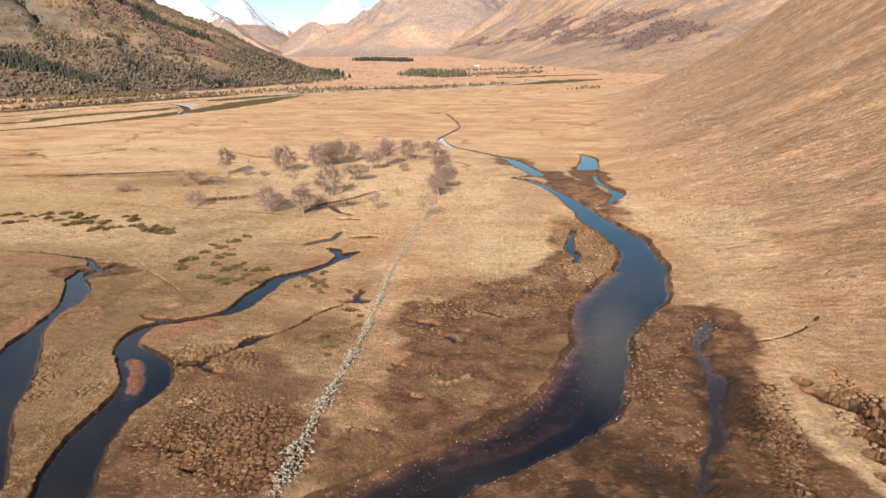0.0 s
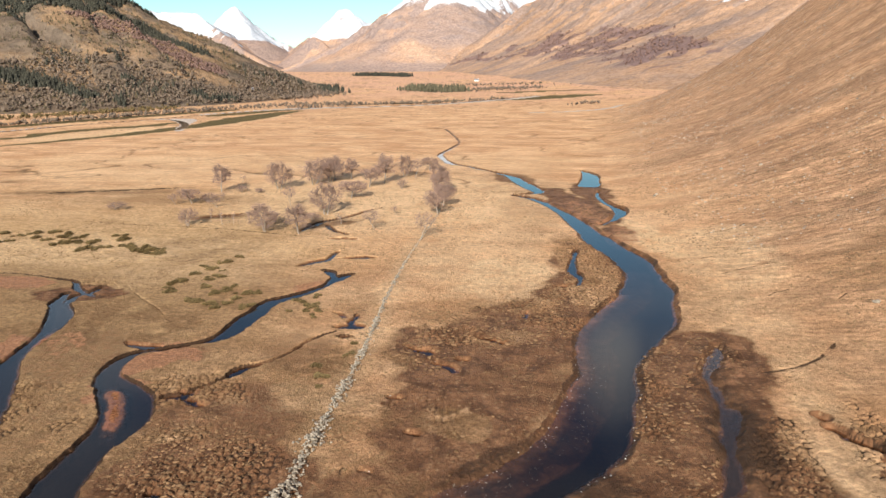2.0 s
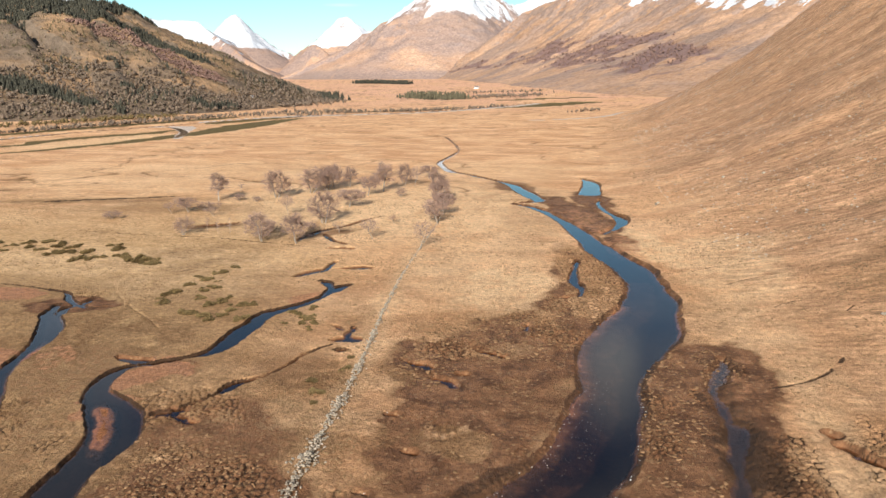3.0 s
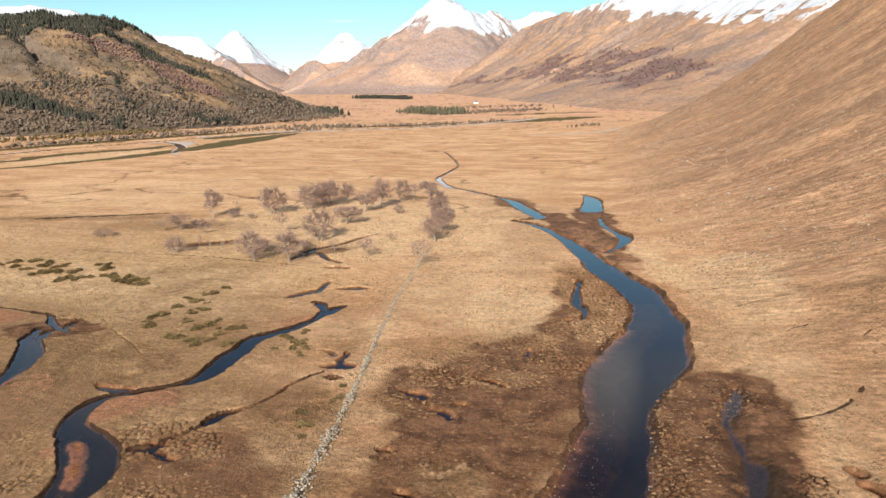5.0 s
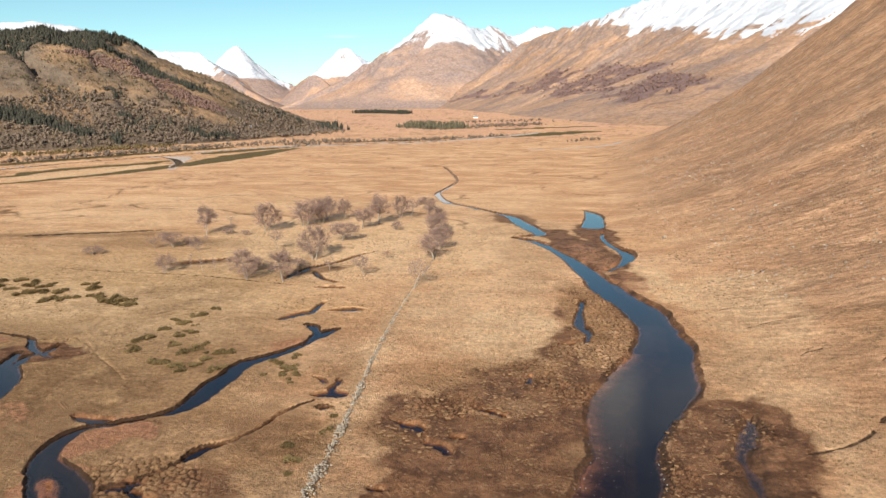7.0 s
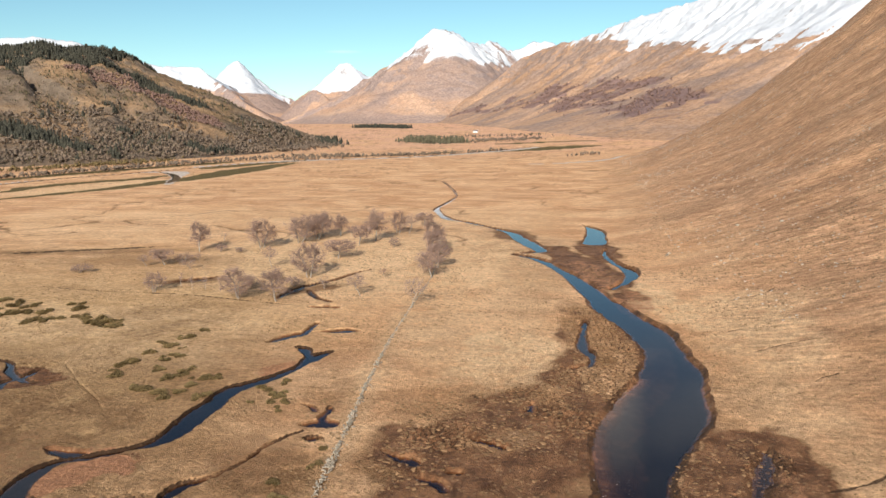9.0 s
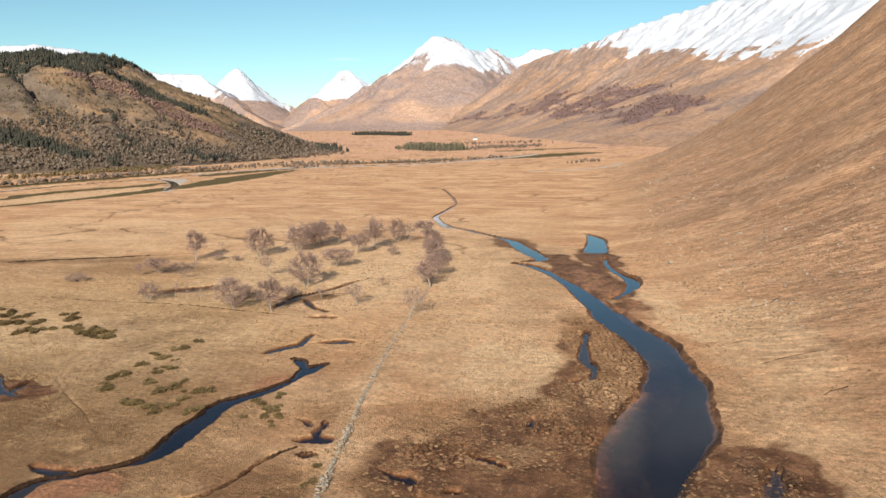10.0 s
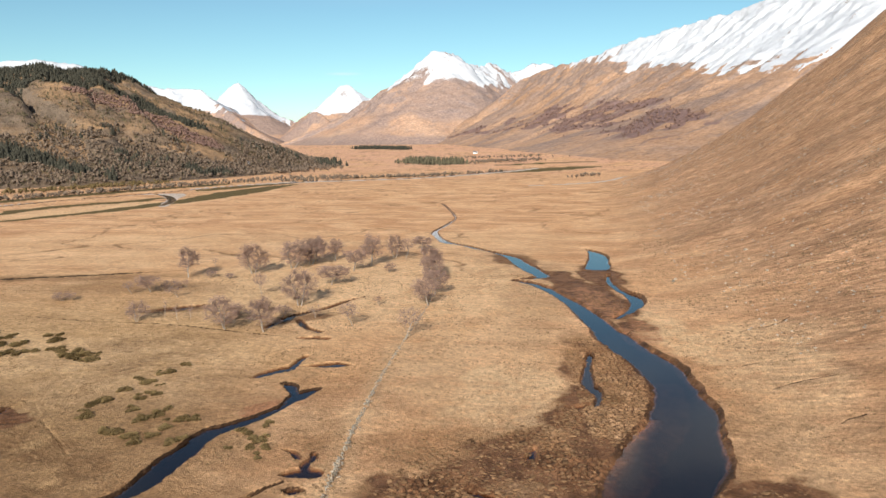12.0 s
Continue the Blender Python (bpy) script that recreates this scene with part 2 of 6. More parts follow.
def ground_material():
    s = Shader("moor_grass", 0.95, 0, 0.1)
    mud, red, peat, rush = s.layer("wet")
    gravel, pale, damp, hill = s.layer("dry")
    fine = s.noise(2.2, 6, 0.65)
    blade = s.noise(9.0, 3, 0.7)
    broad = s.noise(0.045, 5, 0.6, bend=0.6)
    middle = s.noise(0.28, 5, 0.62, bend=0.4)
    flush = s.noise(1.0, 6, 0.62, s.stretch(0.030, 0.095, 0.03, -24), 1.2)
    tuft = s.noise(0.9, 5, 0.7, bend=0.5)
    wisp = s.noise(1.0, 5, 0.65, s.stretch(0.075, 0.30, 0.1, -22), 0.7)
    swale = s.noise(1.0, 5, 0.6, s.stretch(0.022, 0.045, 0.05, -12), 1.6)
    grass = s.mix(s.ramp(broad, 0.35, 0.68), (0.51, 0.293, 0.15), (0.62, 0.39, 0.22))
    grass = s.mix(s.math("MULTIPLY", s.ramp(swale, 0.48, 0.6), 0.6), grass, (0.378, 0.192, 0.092))
    grass = s.mix(s.math("MULTIPLY", s.ramp(middle, 0.5, 0.75), 0.55), grass, (0.347, 0.192, 0.101))
    slope = s.mix(s.math("MULTIPLY", s.math("ADD", s.ramp(flush, 0.36, 0.64), s.ramp(wisp, 0.38, 0.62)), 0.5), (0.34, 0.185, 0.10), (0.55, 0.325, 0.185))
    slope = s.mix(s.math("MULTIPLY", s.ramp(wisp, 0.56, 0.68), 0.7), slope, (0.55, 0.365, 0.205))
    slope = s.mix(s.math("MULTIPLY", s.ramp(broad, 0.42, 0.6), 0.42), slope, (0.252, 0.134, 0.070))
    slope = s.mix(s.math("MULTIPLY", s.ramp(tuft, 0.46, 0.6), 0.6), slope, (0.225, 0.13, 0.072))
    slope = s.mix(s.math("MULTIPLY", s.ramp(middle, 0.45, 0.72), 0.6), slope, (0.26, 0.14, 0.078))
    strand = s.noise(1.0, 6, 0.6, s.stretch(0.03, 0.19, 0.1, -4), 0.9)
    grass = s.mix(s.math("MULTIPLY", s.math("MULTIPLY", s.ramp(strand, 0.5, 0.64), s.ramp(s.axis(1), 130.0, 210.0)), 0.6), grass, (0.365, 0.205, 0.108))
    # russet bracken up the glen, its tone paled and pinked for distant haze
    hazy_bracken = s.math("MULTIPLY", s.ramp(s.axis(1), 650, 1250), s.ramp(s.noise(0.012, 5, 0.6, bend=0.8), 0.36, 0.56))
    grass = s.mix(s.math("MULTIPLY", hazy_bracken, 0.85), grass, (0.52, 0.295, 0.19))
    grass = s.mix(s.math("MULTIPLY", s.ramp(tuft, 0.52, 0.7), 0.35), grass, (0.315, 0.177, 0.092))
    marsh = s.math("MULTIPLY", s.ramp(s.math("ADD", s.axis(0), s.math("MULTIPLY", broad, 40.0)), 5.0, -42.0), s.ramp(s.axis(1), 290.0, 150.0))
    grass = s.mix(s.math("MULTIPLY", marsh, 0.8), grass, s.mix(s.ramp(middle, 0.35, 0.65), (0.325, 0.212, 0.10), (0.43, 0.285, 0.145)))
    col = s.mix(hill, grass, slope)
    col = s.mix(s.math("MULTIPLY", pale, s.ramp(middle, 0.2, 0.6)), col, s.mix(middle, (0.54, 0.36, 0.20), (0.62, 0.43, 0.25)))
    col = s.mix(s.math("MULTIPLY", damp, s.ramp(middle, 0.22, 0.52)), col, s.mix(fine, (0.112, 0.060, 0.028), (0.205, 0.114, 0.053)))
    col = s.mix(s.ragged(rush, fine, 0.45), col, s.mix(fine, (0.056, 0.047, 0.019), (0.153, 0.107, 0.044)))
    soil = s.mix(s.ramp(middle, 0.35, 0.65), (0.088, 0.041, 0.020), (0.19, 0.095, 0.047))
    clod = s.math("MULTIPLY", s.ramp(s.cells(1.35, s.stretch(1.0, 1.0, 1.0)), 0.36, 0.2), s.ramp(s.noise(0.5, 4, 0.6), 0.42, 0.56))
    soil = s.mix(s.math("MULTIPLY", clod, 0.75), soil, s.mix(fine, (0.185, 0.108, 0.056), (0.31, 0.19, 0.10)))
    col = s.mix(s.ragged(mud, s.math("MULTIPLY", s.math("ADD", tuft, fine), 0.5), 0.7), col, soil)
    col = s.mix(s.ragged(red, s.math("MULTIPLY", s.math("ADD", middle, tuft), 0.5), 0.7), col, s.mix(fine, (0.20, 0.088, 0.043), (0.36, 0.185, 0.098)))
    col = s.mix(s.ragged(gravel, fine, 0.4), col, s.mix(blade, (0.306, 0.251, 0.211), (0.530, 0.446, 0.378)))
    col = s.mix(s.ragged(peat, fine, 0.3), col, s.mix(fine, (0.022, 0.013, 0.008), (0.061, 0.033, 0.018)))
    grain = s.math("ADD", s.math("MULTIPLY", s.ramp(fine, 0.25, 0.75), 0.5), s.math("ADD", s.math("MULTIPLY", s.ramp(blade, 0.25, 0.75), 0.42), 0.67))
    hair = s.noise(1.0, 4, 0.65, s.stretch(0.25, 0.95, 0.3, -20), 0.5)
    grain = s.math("MULTIPLY", grain, s.math("ADD", s.math("MULTIPLY", s.math("SUBTRACT", s.ramp(hair, 0.34, 0.66), 0.5), s.math("ADD", s.math("MULTIPLY", hill, 0.5), 0.2)), 1.0))
    grain = s.math("MULTIPLY", grain, s.math("ADD", s.math("MULTIPLY", s.ramp(tuft, 0.35, 0.65), 0.40), 0.82))
    col = s.times(col, grain)
    s.bump(s.math("ADD", s.math("MULTIPLY", fine, 0.7), s.math("MULTIPLY", blade, 0.3)), 1.0, 0.4)
    return s.paint(col, s.math("SUBTRACT", 0.97, s.math("MULTIPLY", s.math("MAXIMUM", mud, red), 0.35)))


def water_material():
    m = bpy.data.materials.new("still_water")
    m.use_nodes = True
    n, l = m.node_tree.nodes, m.node_tree.links
    n.remove(n["Principled BSDF"])
    tint, gloss, mix, fres = (n.new(k) for k in ("ShaderNodeBsdfTransparent", "ShaderNodeBsdfGlossy", "ShaderNodeMixShader", "ShaderNodeFresnel"))
    # peaty water: the deeper, the darker and browner
    deep, fade, stain = n.new("ShaderNodeAttribute"), n.new("ShaderNodeMapRange"), n.new("ShaderNodeMix")
    deep.attribute_name, stain.data_type, fade.interpolation_type = "depth", "RGBA", "SMOOTHERSTEP"
    fade.inputs["From Max"].default_value = 0.5
    stain.inputs[6].default_value, stain.inputs[7].default_value = (0.72, 0.60, 0.52, 1), (0.13, 0.10, 0.085, 1)
    l.new(deep.outputs["Fac"], fade.inputs["Value"])
    l.new(fade.outputs[0], stain.inputs[0])
    l.new(stain.outputs[2], tint.inputs["Color"])
    gloss.inputs["Color"].default_value = (1, 1, 1, 1)
    gloss.inputs["Roughness"].default_value = 0.05
    fres.inputs["IOR"].default_value = 1.34
    wave, bump = n.new("ShaderNodeTexNoise"), n.new("ShaderNodeBump")
    wave.inputs["Scale"].default_value, wave.inputs["Detail"].default_value = 1.4, 3
    bump.inputs["Strength"].default_value, bump.inputs["Distance"].default_value = 0.05, 0.05
    l.new(n.new("ShaderNodeNewGeometry").outputs["Position"], wave.inputs["Vector"])
    l.new(wave.outputs["Fac"], bump.inputs["Height"])
    for node in (gloss, fres):
        l.new(bump.outputs[0], node.inputs["Normal"])
    l.new(fres.outputs[0], mix.inputs[0])
    l.new(tint.outputs[0], mix.inputs[1])
    l.new(gloss.outputs[0], mix.inputs[2])
    l.new(mix.outputs[0], n["Material Output"].inputs["Surface"])
    return m


def mountain_material(name, low, high, rock, wood, streak):
    """Heather and grass below, rock on the steep, snow above, broken by streaks of rock; the layer holds woods, scree, snow, ribs."""
    s = Shader(name, 0.95, 0, 0.1)
    woods, scree, snowy, ribs = s.layer("cover")
    broad, middle = s.noise(0.004, 6, 0.6, bend=0.5), s.noise(0.022, 6, 0.65)
    fine = s.noise(0.11, 6, 0.7)
    col = s.mix(s.ramp(broad, 0.35, 0.65), low, high)
    col = s.mix(s.math("MULTIPLY", s.ramp(middle, 0.5, 0.7), 0.7), col, rock)
    col = s.mix(s.math("MULTIPLY", s.ramp(s.math("ADD", ribs, s.math("MULTIPLY", fine, 0.5)), 0.62, 0.95), 0.75), col, rock)
    col = s.mix(s.math("MULTIPLY", s.ramp(s.noise(0.3, 5, 0.65, bend=0.5), 0.48, 0.66), 0.6), col, rock)
    col = s.mix(s.math("MULTIPLY", s.ragged(scree, fine, 0.4), 0.85), col, rock)
    col = s.mix(s.math("MULTIPLY", s.ragged(woods, s.math("MULTIPLY", s.math("ADD", fine, middle), 0.5), 1.0), 0.8), col, s.mix(middle, wood, tuple(1.7 * c for c in wood)))
    col = s.times(col, s.math("ADD", s.math("MULTIPLY", s.ramp(fine, 0.3, 0.7), 0.6), 0.72))
    col = s.mix(s.ragged(s.math("MULTIPLY", snowy, s.math("SUBTRACT", 1.0, s.math("MULTIPLY", s.math("SUBTRACT", ribs, 0.48), streak))), s.math("MULTIPLY", s.math("ADD", fine, s.noise(0.3, 4, 0.7)), 0.5), 0.8), col, s.mix(middle, (0.47, 0.50, 0.545), (0.61, 0.625, 0.65)))
    s.bump(s.math("ADD", middle, fine), 0.6, 6.0)
    return s.paint(col)


def plain_material(name, dark, light, scale, rough=0.85, spread=0.35, island=False, bump=0.3, depth=0.02):
    """Two tones of one stuff, uneven from piece to piece and within each."""
    s = Shader(name, rough, 0, 0.2)
    body, fleck = s.noise(scale, 5, 0.6), s.noise(scale * 6, 3, 0.6)
    col = s.mix(s.ramp(s.math("ADD", s.math("MULTIPLY", body, 0.6), s.math("MULTIPLY", fleck, 0.4)), 0.3, 0.7), dark, light)
    col = s.times(col, s.math("ADD", s.math("MULTIPLY", s.chance(island), 2 * spread), 1 - spread))
    s.bump(fleck, bump, depth)
    return s.paint(col)


def turf_material():
    s = Shader("turf", 0.95, 0, 0.1)
    fine = s.noise(3.0, 5, 0.65)
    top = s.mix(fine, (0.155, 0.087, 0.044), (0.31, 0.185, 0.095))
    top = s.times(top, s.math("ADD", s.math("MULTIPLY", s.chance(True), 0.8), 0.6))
    # steep sides are coloured darker than the level top
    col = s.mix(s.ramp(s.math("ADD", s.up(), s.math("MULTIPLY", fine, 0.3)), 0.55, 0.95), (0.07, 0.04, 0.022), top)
    s.bump(fine, 0.5, 0.06)
    return s.paint(col)


GROUND = ground_material()
WATER = water_material()
STONE = plain_material("lichened_stone", (0.13, 0.10, 0.07), (0.36, 0.31, 0.245), 3.0, 0.9, 0.4, False, 0.6, 0.03)
RUBBLE = plain_material("rubble_stone", (0.14, 0.11, 0.078), (0.38, 0.33, 0.26), 3.0, 0.9, 0.4, True, 0.6, 0.03)
TURF = turf_material()
SCREE = plain_material("pale_scree", (0.20, 0.168, 0.132), (0.40, 0.35, 0.29), 3.0, 0.9, 0.35, True)
SHELL = plain_material("pale_pebble", (0.35, 0.32, 0.28), (0.75, 0.72, 0.66), 3.0, 0.8, 0.3, True)
BARK = plain_material("pale_bark", (0.17, 0.14, 0.115), (0.37, 0.325, 0.27), 2.0, 0.85, 0.15)
LIMB = plain_material("grey_branch", (0.13, 0.10, 0.085), (0.27, 0.22, 0.19), 2.0, 0.85, 0.15)
TWIG = plain_material("purple_twig", (0.175, 0.112, 0.088), (0.33, 0.225, 0.18), 1.0, 0.85, 0.2, True)
GORSE = plain_material("gorse_green", (0.08, 0.057, 0.024), (0.185, 0.13, 0.056), 1.5, 0.8, 0.35, True)
CONIFER = plain_material("conifer_green", (0.032, 0.032, 0.024), (0.064, 0.06, 0.042), 0.15, 0.85, 0.35, True)
BIRCH = plain_material("bare_birch_wood", (0.12, 0.09, 0.066), (0.205, 0.152, 0.112), 0.1, 0.9, 0.28, True)
LARCH = plain_material("russet_larch_wood", (0.165, 0.10, 0.08), (0.25, 0.158, 0.128), 0.1, 0.9, 0.3, True)
PINE = plain_material("olive_pine", (0.07, 0.062, 0.038), (0.125, 0.108, 0.066), 0.15, 0.85, 0.35, True)
SHRUB = plain_material("olive_shrub", (0.055, 0.047, 0.026), (0.125, 0.10, 0.052), 0.1, 0.9, 0.45, True)
TUSSOCK = plain_material("dry_tussock", (0.16, 0.098, 0.048), (0.33, 0.21, 0.108), 0.5, 0.95, 0.4, True)
HEATHER = plain_material("dark_heather", (0.15, 0.09, 0.05), (0.30, 0.19, 0.105), 0.5, 0.95, 0.35, True)
WHITEWASH = plain_material("whitewashed_wall", (0.74, 0.72, 0.68), (0.84, 0.82, 0.78), 0.6, 0.8, 0.05)
SLATE = plain_material("slate_roof", (0.09, 0.09, 0.10), (0.17, 0.17, 0.18), 1.2, 0.6, 0.1)
GLASS = plain_material("dark_pane", (0.02, 0.025, 0.03), (0.04, 0.045, 0.05), 1.0, 0.1, 0.1)

# ---- the valley floor: one sheet with its channels, banks and the near hillside ----
WATER_LEVEL = -0.36
CHANNELS = []


def channel(points, bank=0.6, depth=0.6, ragged=0.5, peat=0.0, red=0.0, mud=0.0, shore=1.0, pools=0.0):
    """A bed along rows of x, y, half width; bank: how broad its sides are; peat, red, mud: what its shores show, out to shore metres; pools: how far it breaks up into pools."""
    CHANNELS.append((smooth_line(points), bank, depth, ragged, peat, red, mud, shore, pools))


# the main river, from where it leaves under the camera up to its head
channel([(-40, 25, 4), (-18, 49, 4.4), (-7.6, 59.0, 4.1), (-4.8, 62.4, 3.9), (-1.0, 65.6, 3.7), (3.1, 69.2, 3.6), (7.6, 73.3, 4.0), (11.2, 79.0, 4.5), (13.7, 86.0, 4.1), (16.1, 95.3, 3.7), (18.2, 104.6, 4.5), (21.0, 112.0, 5.9),
         (24.2, 118.6, 6.0), (26.6, 124.5, 5.2), (28.2, 129.0, 4.4), (29.8, 135.3, 4.4), (30.8, 141.3, 3.3), (31.2, 148.2, 3.3), (30.7, 156.4, 3.6), (28.8, 163.6, 3.4), (26.9, 171.5, 3.4), (26.2, 177.5, 3.2)], 1.1, 0.9, 0.6, 0.55, 0.8, 0.9, 1.4)
channel([(26.0, 178.0, 2.6), (24.6, 187.7, 2.4), (23.4, 196.3, 1.9), (21.9, 204.7, 1.7), (19.6, 213.6, 1.3), (16.4, 223.5, 1.3), (13.1, 229.8, 1.1), (9.5, 233.4, 0.8)], 0.8, 0.6, 0.5, 0.3, 0.8, 1.0, 2.0)
channel([(12.0, 236.0, 0.6), (16.4, 238.0, 1.3), (17.4, 242.0, 1.9), (14.9, 250.6, 2.3), (11.9, 263.4, 2.2), (9.1, 276.0, 1.5), (3.0, 286.3, 0.6)], 0.8, 0.6, 0.5, 0.3, 0.8, 1.0, 2.0)
channel([(3.0, 286.3, 0.9), (-3.1, 295.8, 1.3), (-9.3, 304.6, 1.5), (-14.4, 310.8, 1.6), (-18.5, 325.4, 1.5), (-21.0, 342.1, 1.2), (-19.0, 358.1, 0.8), (-15.4, 380.7, 0.6), (-14.5, 401.1, 0.6),
         (-19.5, 443.4, 0.5), (-27.4, 488.3, 0.4)], 0.5, 0.3, 0.3, 0.35, 0.0, 0.9, 1.0, 0.35)
channel([(37.5, 291.3, 0.6), (39.3, 280.5, 2.8), (37.6, 266.9, 3.2), (36.2, 257.4, 3.7), (35.0, 252.5, 3.7)], 0.5, 0.5, 0.7, 0.2, 0.3, 0.4, 1.0)
channel([(36.7, 241.7, 0.3), (35.3, 232.9, 0.6), (36.1, 219.5, 1.1), (37.9, 212.8, 1.7), (37.5, 204.9, 1.6), (34.9, 198.1, 1.1), (32.1, 193.5, 0.9), (29.6, 190.0, 0.6)], 0.7, 0.5, 0.5, 0.2, 0.7, 1.0, 2.0)
channel([(20.1, 163.2, 0.2), (19.9, 161.0, 0.5), (18.8, 155.8, 0.5), (17.8, 149.7, 0.8), (17.5, 145.8, 0.9), (18.1, 143.1, 1.0), (18.3, 140.1, 0.4), (17.3, 136.3, 0.2)], 0.35, 0.4, 0.3, 0.5, 0.0, 0.6, 0.6)
channel([(13.8, 135.2, 0.3), (15.0, 135.9, 0.5), (16.2, 136.7, 0.3)], 0.35, 0.3, 0.4, 0.4, 0.0, 0.6, 0.8)
# channels of the marsh beyond the wall
channel([(-26.2, 142.6, 0.4), (-27.5, 141.0, 1.1), (-28.7, 138.9, 1.4), (-29.5, 135.9, 0.7), (-30.7, 132.9, 0.7), (-32.5, 130.1, 0.9), (-34.1, 128.1, 1.1), (-35.5, 126.3, 1.2), (-36.9, 125.0, 1.4), (-37.8, 122.5, 1.4), (-38.1, 119.1, 1.6),
         (-38.7, 115.8, 1.8), (-39.0, 112.4, 1.7), (-39.6, 108.7, 1.4), (-40.6, 106.6, 1.0), (-42.9, 104.7, 0.35), (-45.0, 103.4, 0.5), (-47.1, 102.2, 0.5), (-49.6, 101.2, 0.5), (-50.3, 100.2, 0.6)], 0.4, 0.6, 0.35, 1.0, 0.7, 0.2, 0.9)
channel([(-32.4, 145.2, 0.4), (-31.0, 143.8, 0.9), (-29.9, 141.6, 0.6), (-28.9, 139.6, 0.7)], 0.4, 0.5, 0.3, 1.0, 0.3, 0.2, 0.8)
channel([(-53.2, 104.4, 0.3), (-51.6, 103.8, 0.7), (-49.9, 103.3, 0.9), (-48.3, 103.7, 0.4)], 0.5, 0.4, 0.4, 0.3, 0.3, 0.6, 0.9)
channel([(-50.2, 100.8, 0.5), (-50.9, 98.4, 1.0), (-50.9, 94.8, 1.2), (-49.3, 91.5, 1.7), (-46.6, 88.5, 2.5), (-43.9, 85.3, 3.1), (-42.1, 81.1, 2.9), (-41.9, 77.8, 2.5), (-42.4, 73.9, 2.2), (-42.2, 69.3, 2.2), (-41.6, 65.3, 2.4), (-40.6, 61.7, 2.4),
         (-39.1, 56.8, 2.5), (-38, 48, 2.7), (-36, 30, 3)], 0.4, 0.7, 0.35, 0.9, 0.8, 0.2, 0.9)
channel([(-39.8, 86.9, 0.3), (-38.1, 87.1, 0.7), (-36.8, 88.0, 0.5)], 0.5, 0.4, 0.3, 0.6, 0.5, 0.5, 0.8)
channel([(-50, 58, 4.4), (-57.0, 70.6, 4.0), (-59.6, 77.1, 3.7), (-61.9, 83.8, 3.4), (-64.2, 90.0, 2.6), (-66.1, 95.7, 1.5), (-67.3, 101.4, 1.0), (-67.6, 105.2, 1.1), (-68.6, 110.6, 1.4), (-70.5, 115.9, 1.9), (-73.3, 120.7, 1.7), (-75.1, 122.8, 1.1), (-76.3, 128.1, 0.4)],
        0.4, 0.7, 0.35, 0.9, 1.0, 0.2, 1.2)
channel([(-72.0, 132.3, 0.3), (-72.1, 129.2, 0.6), (-73.8, 126.3, 0.7), (-73.2, 123.2, 0.9)], 0.5, 0.5, 0.5, 0.8, 0.3, 0.6, 1.0)
channel([(-110, 141, 0.0), (-100.8, 140.2, 0.0), (-93.4, 140.0, 0.0), (-84.6, 137.4, 0.1), (-78.9, 135.2, 0.4), (-75.6, 130.6, 0.6), (-69.6, 126.4, 0.4), (-66.2, 127.3, 0.3)], 0.3, 0.5, 0.5, 1.0, 0.0, 0.3, 0.6)
channel([(-38.6, 147.8, 0.5), (-36.9, 150.0, 1.2), (-34.7, 152.3, 1.6), (-33.4, 153.9, 0.8), (-33.0, 157.8, 0.5), (-32.5, 160.4, 0.4)], 0.25, 0.3, 0.3, 0.1, 0.0, 0.1, 0.4)
channel([(-33.2, 153.9, 0.3), (-30.9, 154.3, 0.4), (-28.4, 154.7, 1.3), (-25.9, 155.2, 1.6), (-23.7, 155.1, 0.6)], 0.25, 0.3, 0.3, 0.1, 0.0, 0.1, 0.4)
channel([(-23.7, 112.3, 0.4), (-22.1, 112.9, 1.0), (-20.9, 113.3, 0.9), (-19.9, 112.7, 0.7)], 0.25, 0.3, 1.5, 0.4, 0.0, 0.2, 0.3)
channel([(-21.2, 118.6, 0.3), (-20.9, 117.0, 0.55), (-21.5, 115.4, 0.45), (-21.2, 114.0, 0.6)], 0.3, 0.3, 0.9, 0.6, 0.0, 0.3, 0.5)
channel([(-25.2, 119.4, 0.15), (-23.8, 118.6, 0.4), (-22.9, 117.2, 0.3)], 0.3, 0.3, 0.9, 0.6, 0.0, 0.3, 0.5)
channel([(-22.2, 108.5, 0.2), (-21.2, 108.5, 0.75), (-20.1, 108.5, 0.2)], 0.3, 0.3, 0.4, 0.6, 0.0, 0.3, 0.5)
channel([(-23.1, 110.5, 0.1), (-24.9, 108.4, 0.18), (-26.6, 105.9, 0.2), (-27.8, 101.9, 0.22), (-29.6, 99.0, 0.2), (-31.0, 97.4, 0.4), (-32.6, 96.1, 0.85), (-33.3, 94.6, 1.0), (-34.0, 93.0, 0.4), (-35.6, 90.6, 0.2), (-37.4, 88.6, 0.2)], 0.3, 0.4, 0.7, 0.9, 0.3, 0.0, 0.3, 0.05)
channel([(-11.5, 104.9, 0.5), (-9.5, 103.4, 0.9), (-7.9, 102.6, 0.6)], 0.4, 0.25, 3.6, 0.0, 0.0, 1.0, 1.6)
channel([(-6.6, 98.8, 0.5), (-4.8, 97.5, 0.7), (-4.0, 96.3, 0.5)], 0.5, 0.25, 1.4, 0.0, 0.0, 1.0, 1.2)
channel([(-1.0, 109.2, 0.3), (1.0, 108.0, 0.65), (2.9, 106.8, 0.45)], 0.6, 0.3, 0.4, 0.2, 0.0, 1.0, 1.0)
channel([(6.4, 118.2, 0.4), (7.0, 120.8, 0.25)], 0.6, 0.3, 0.4, 0.2, 0.0, 1.0, 1.0)
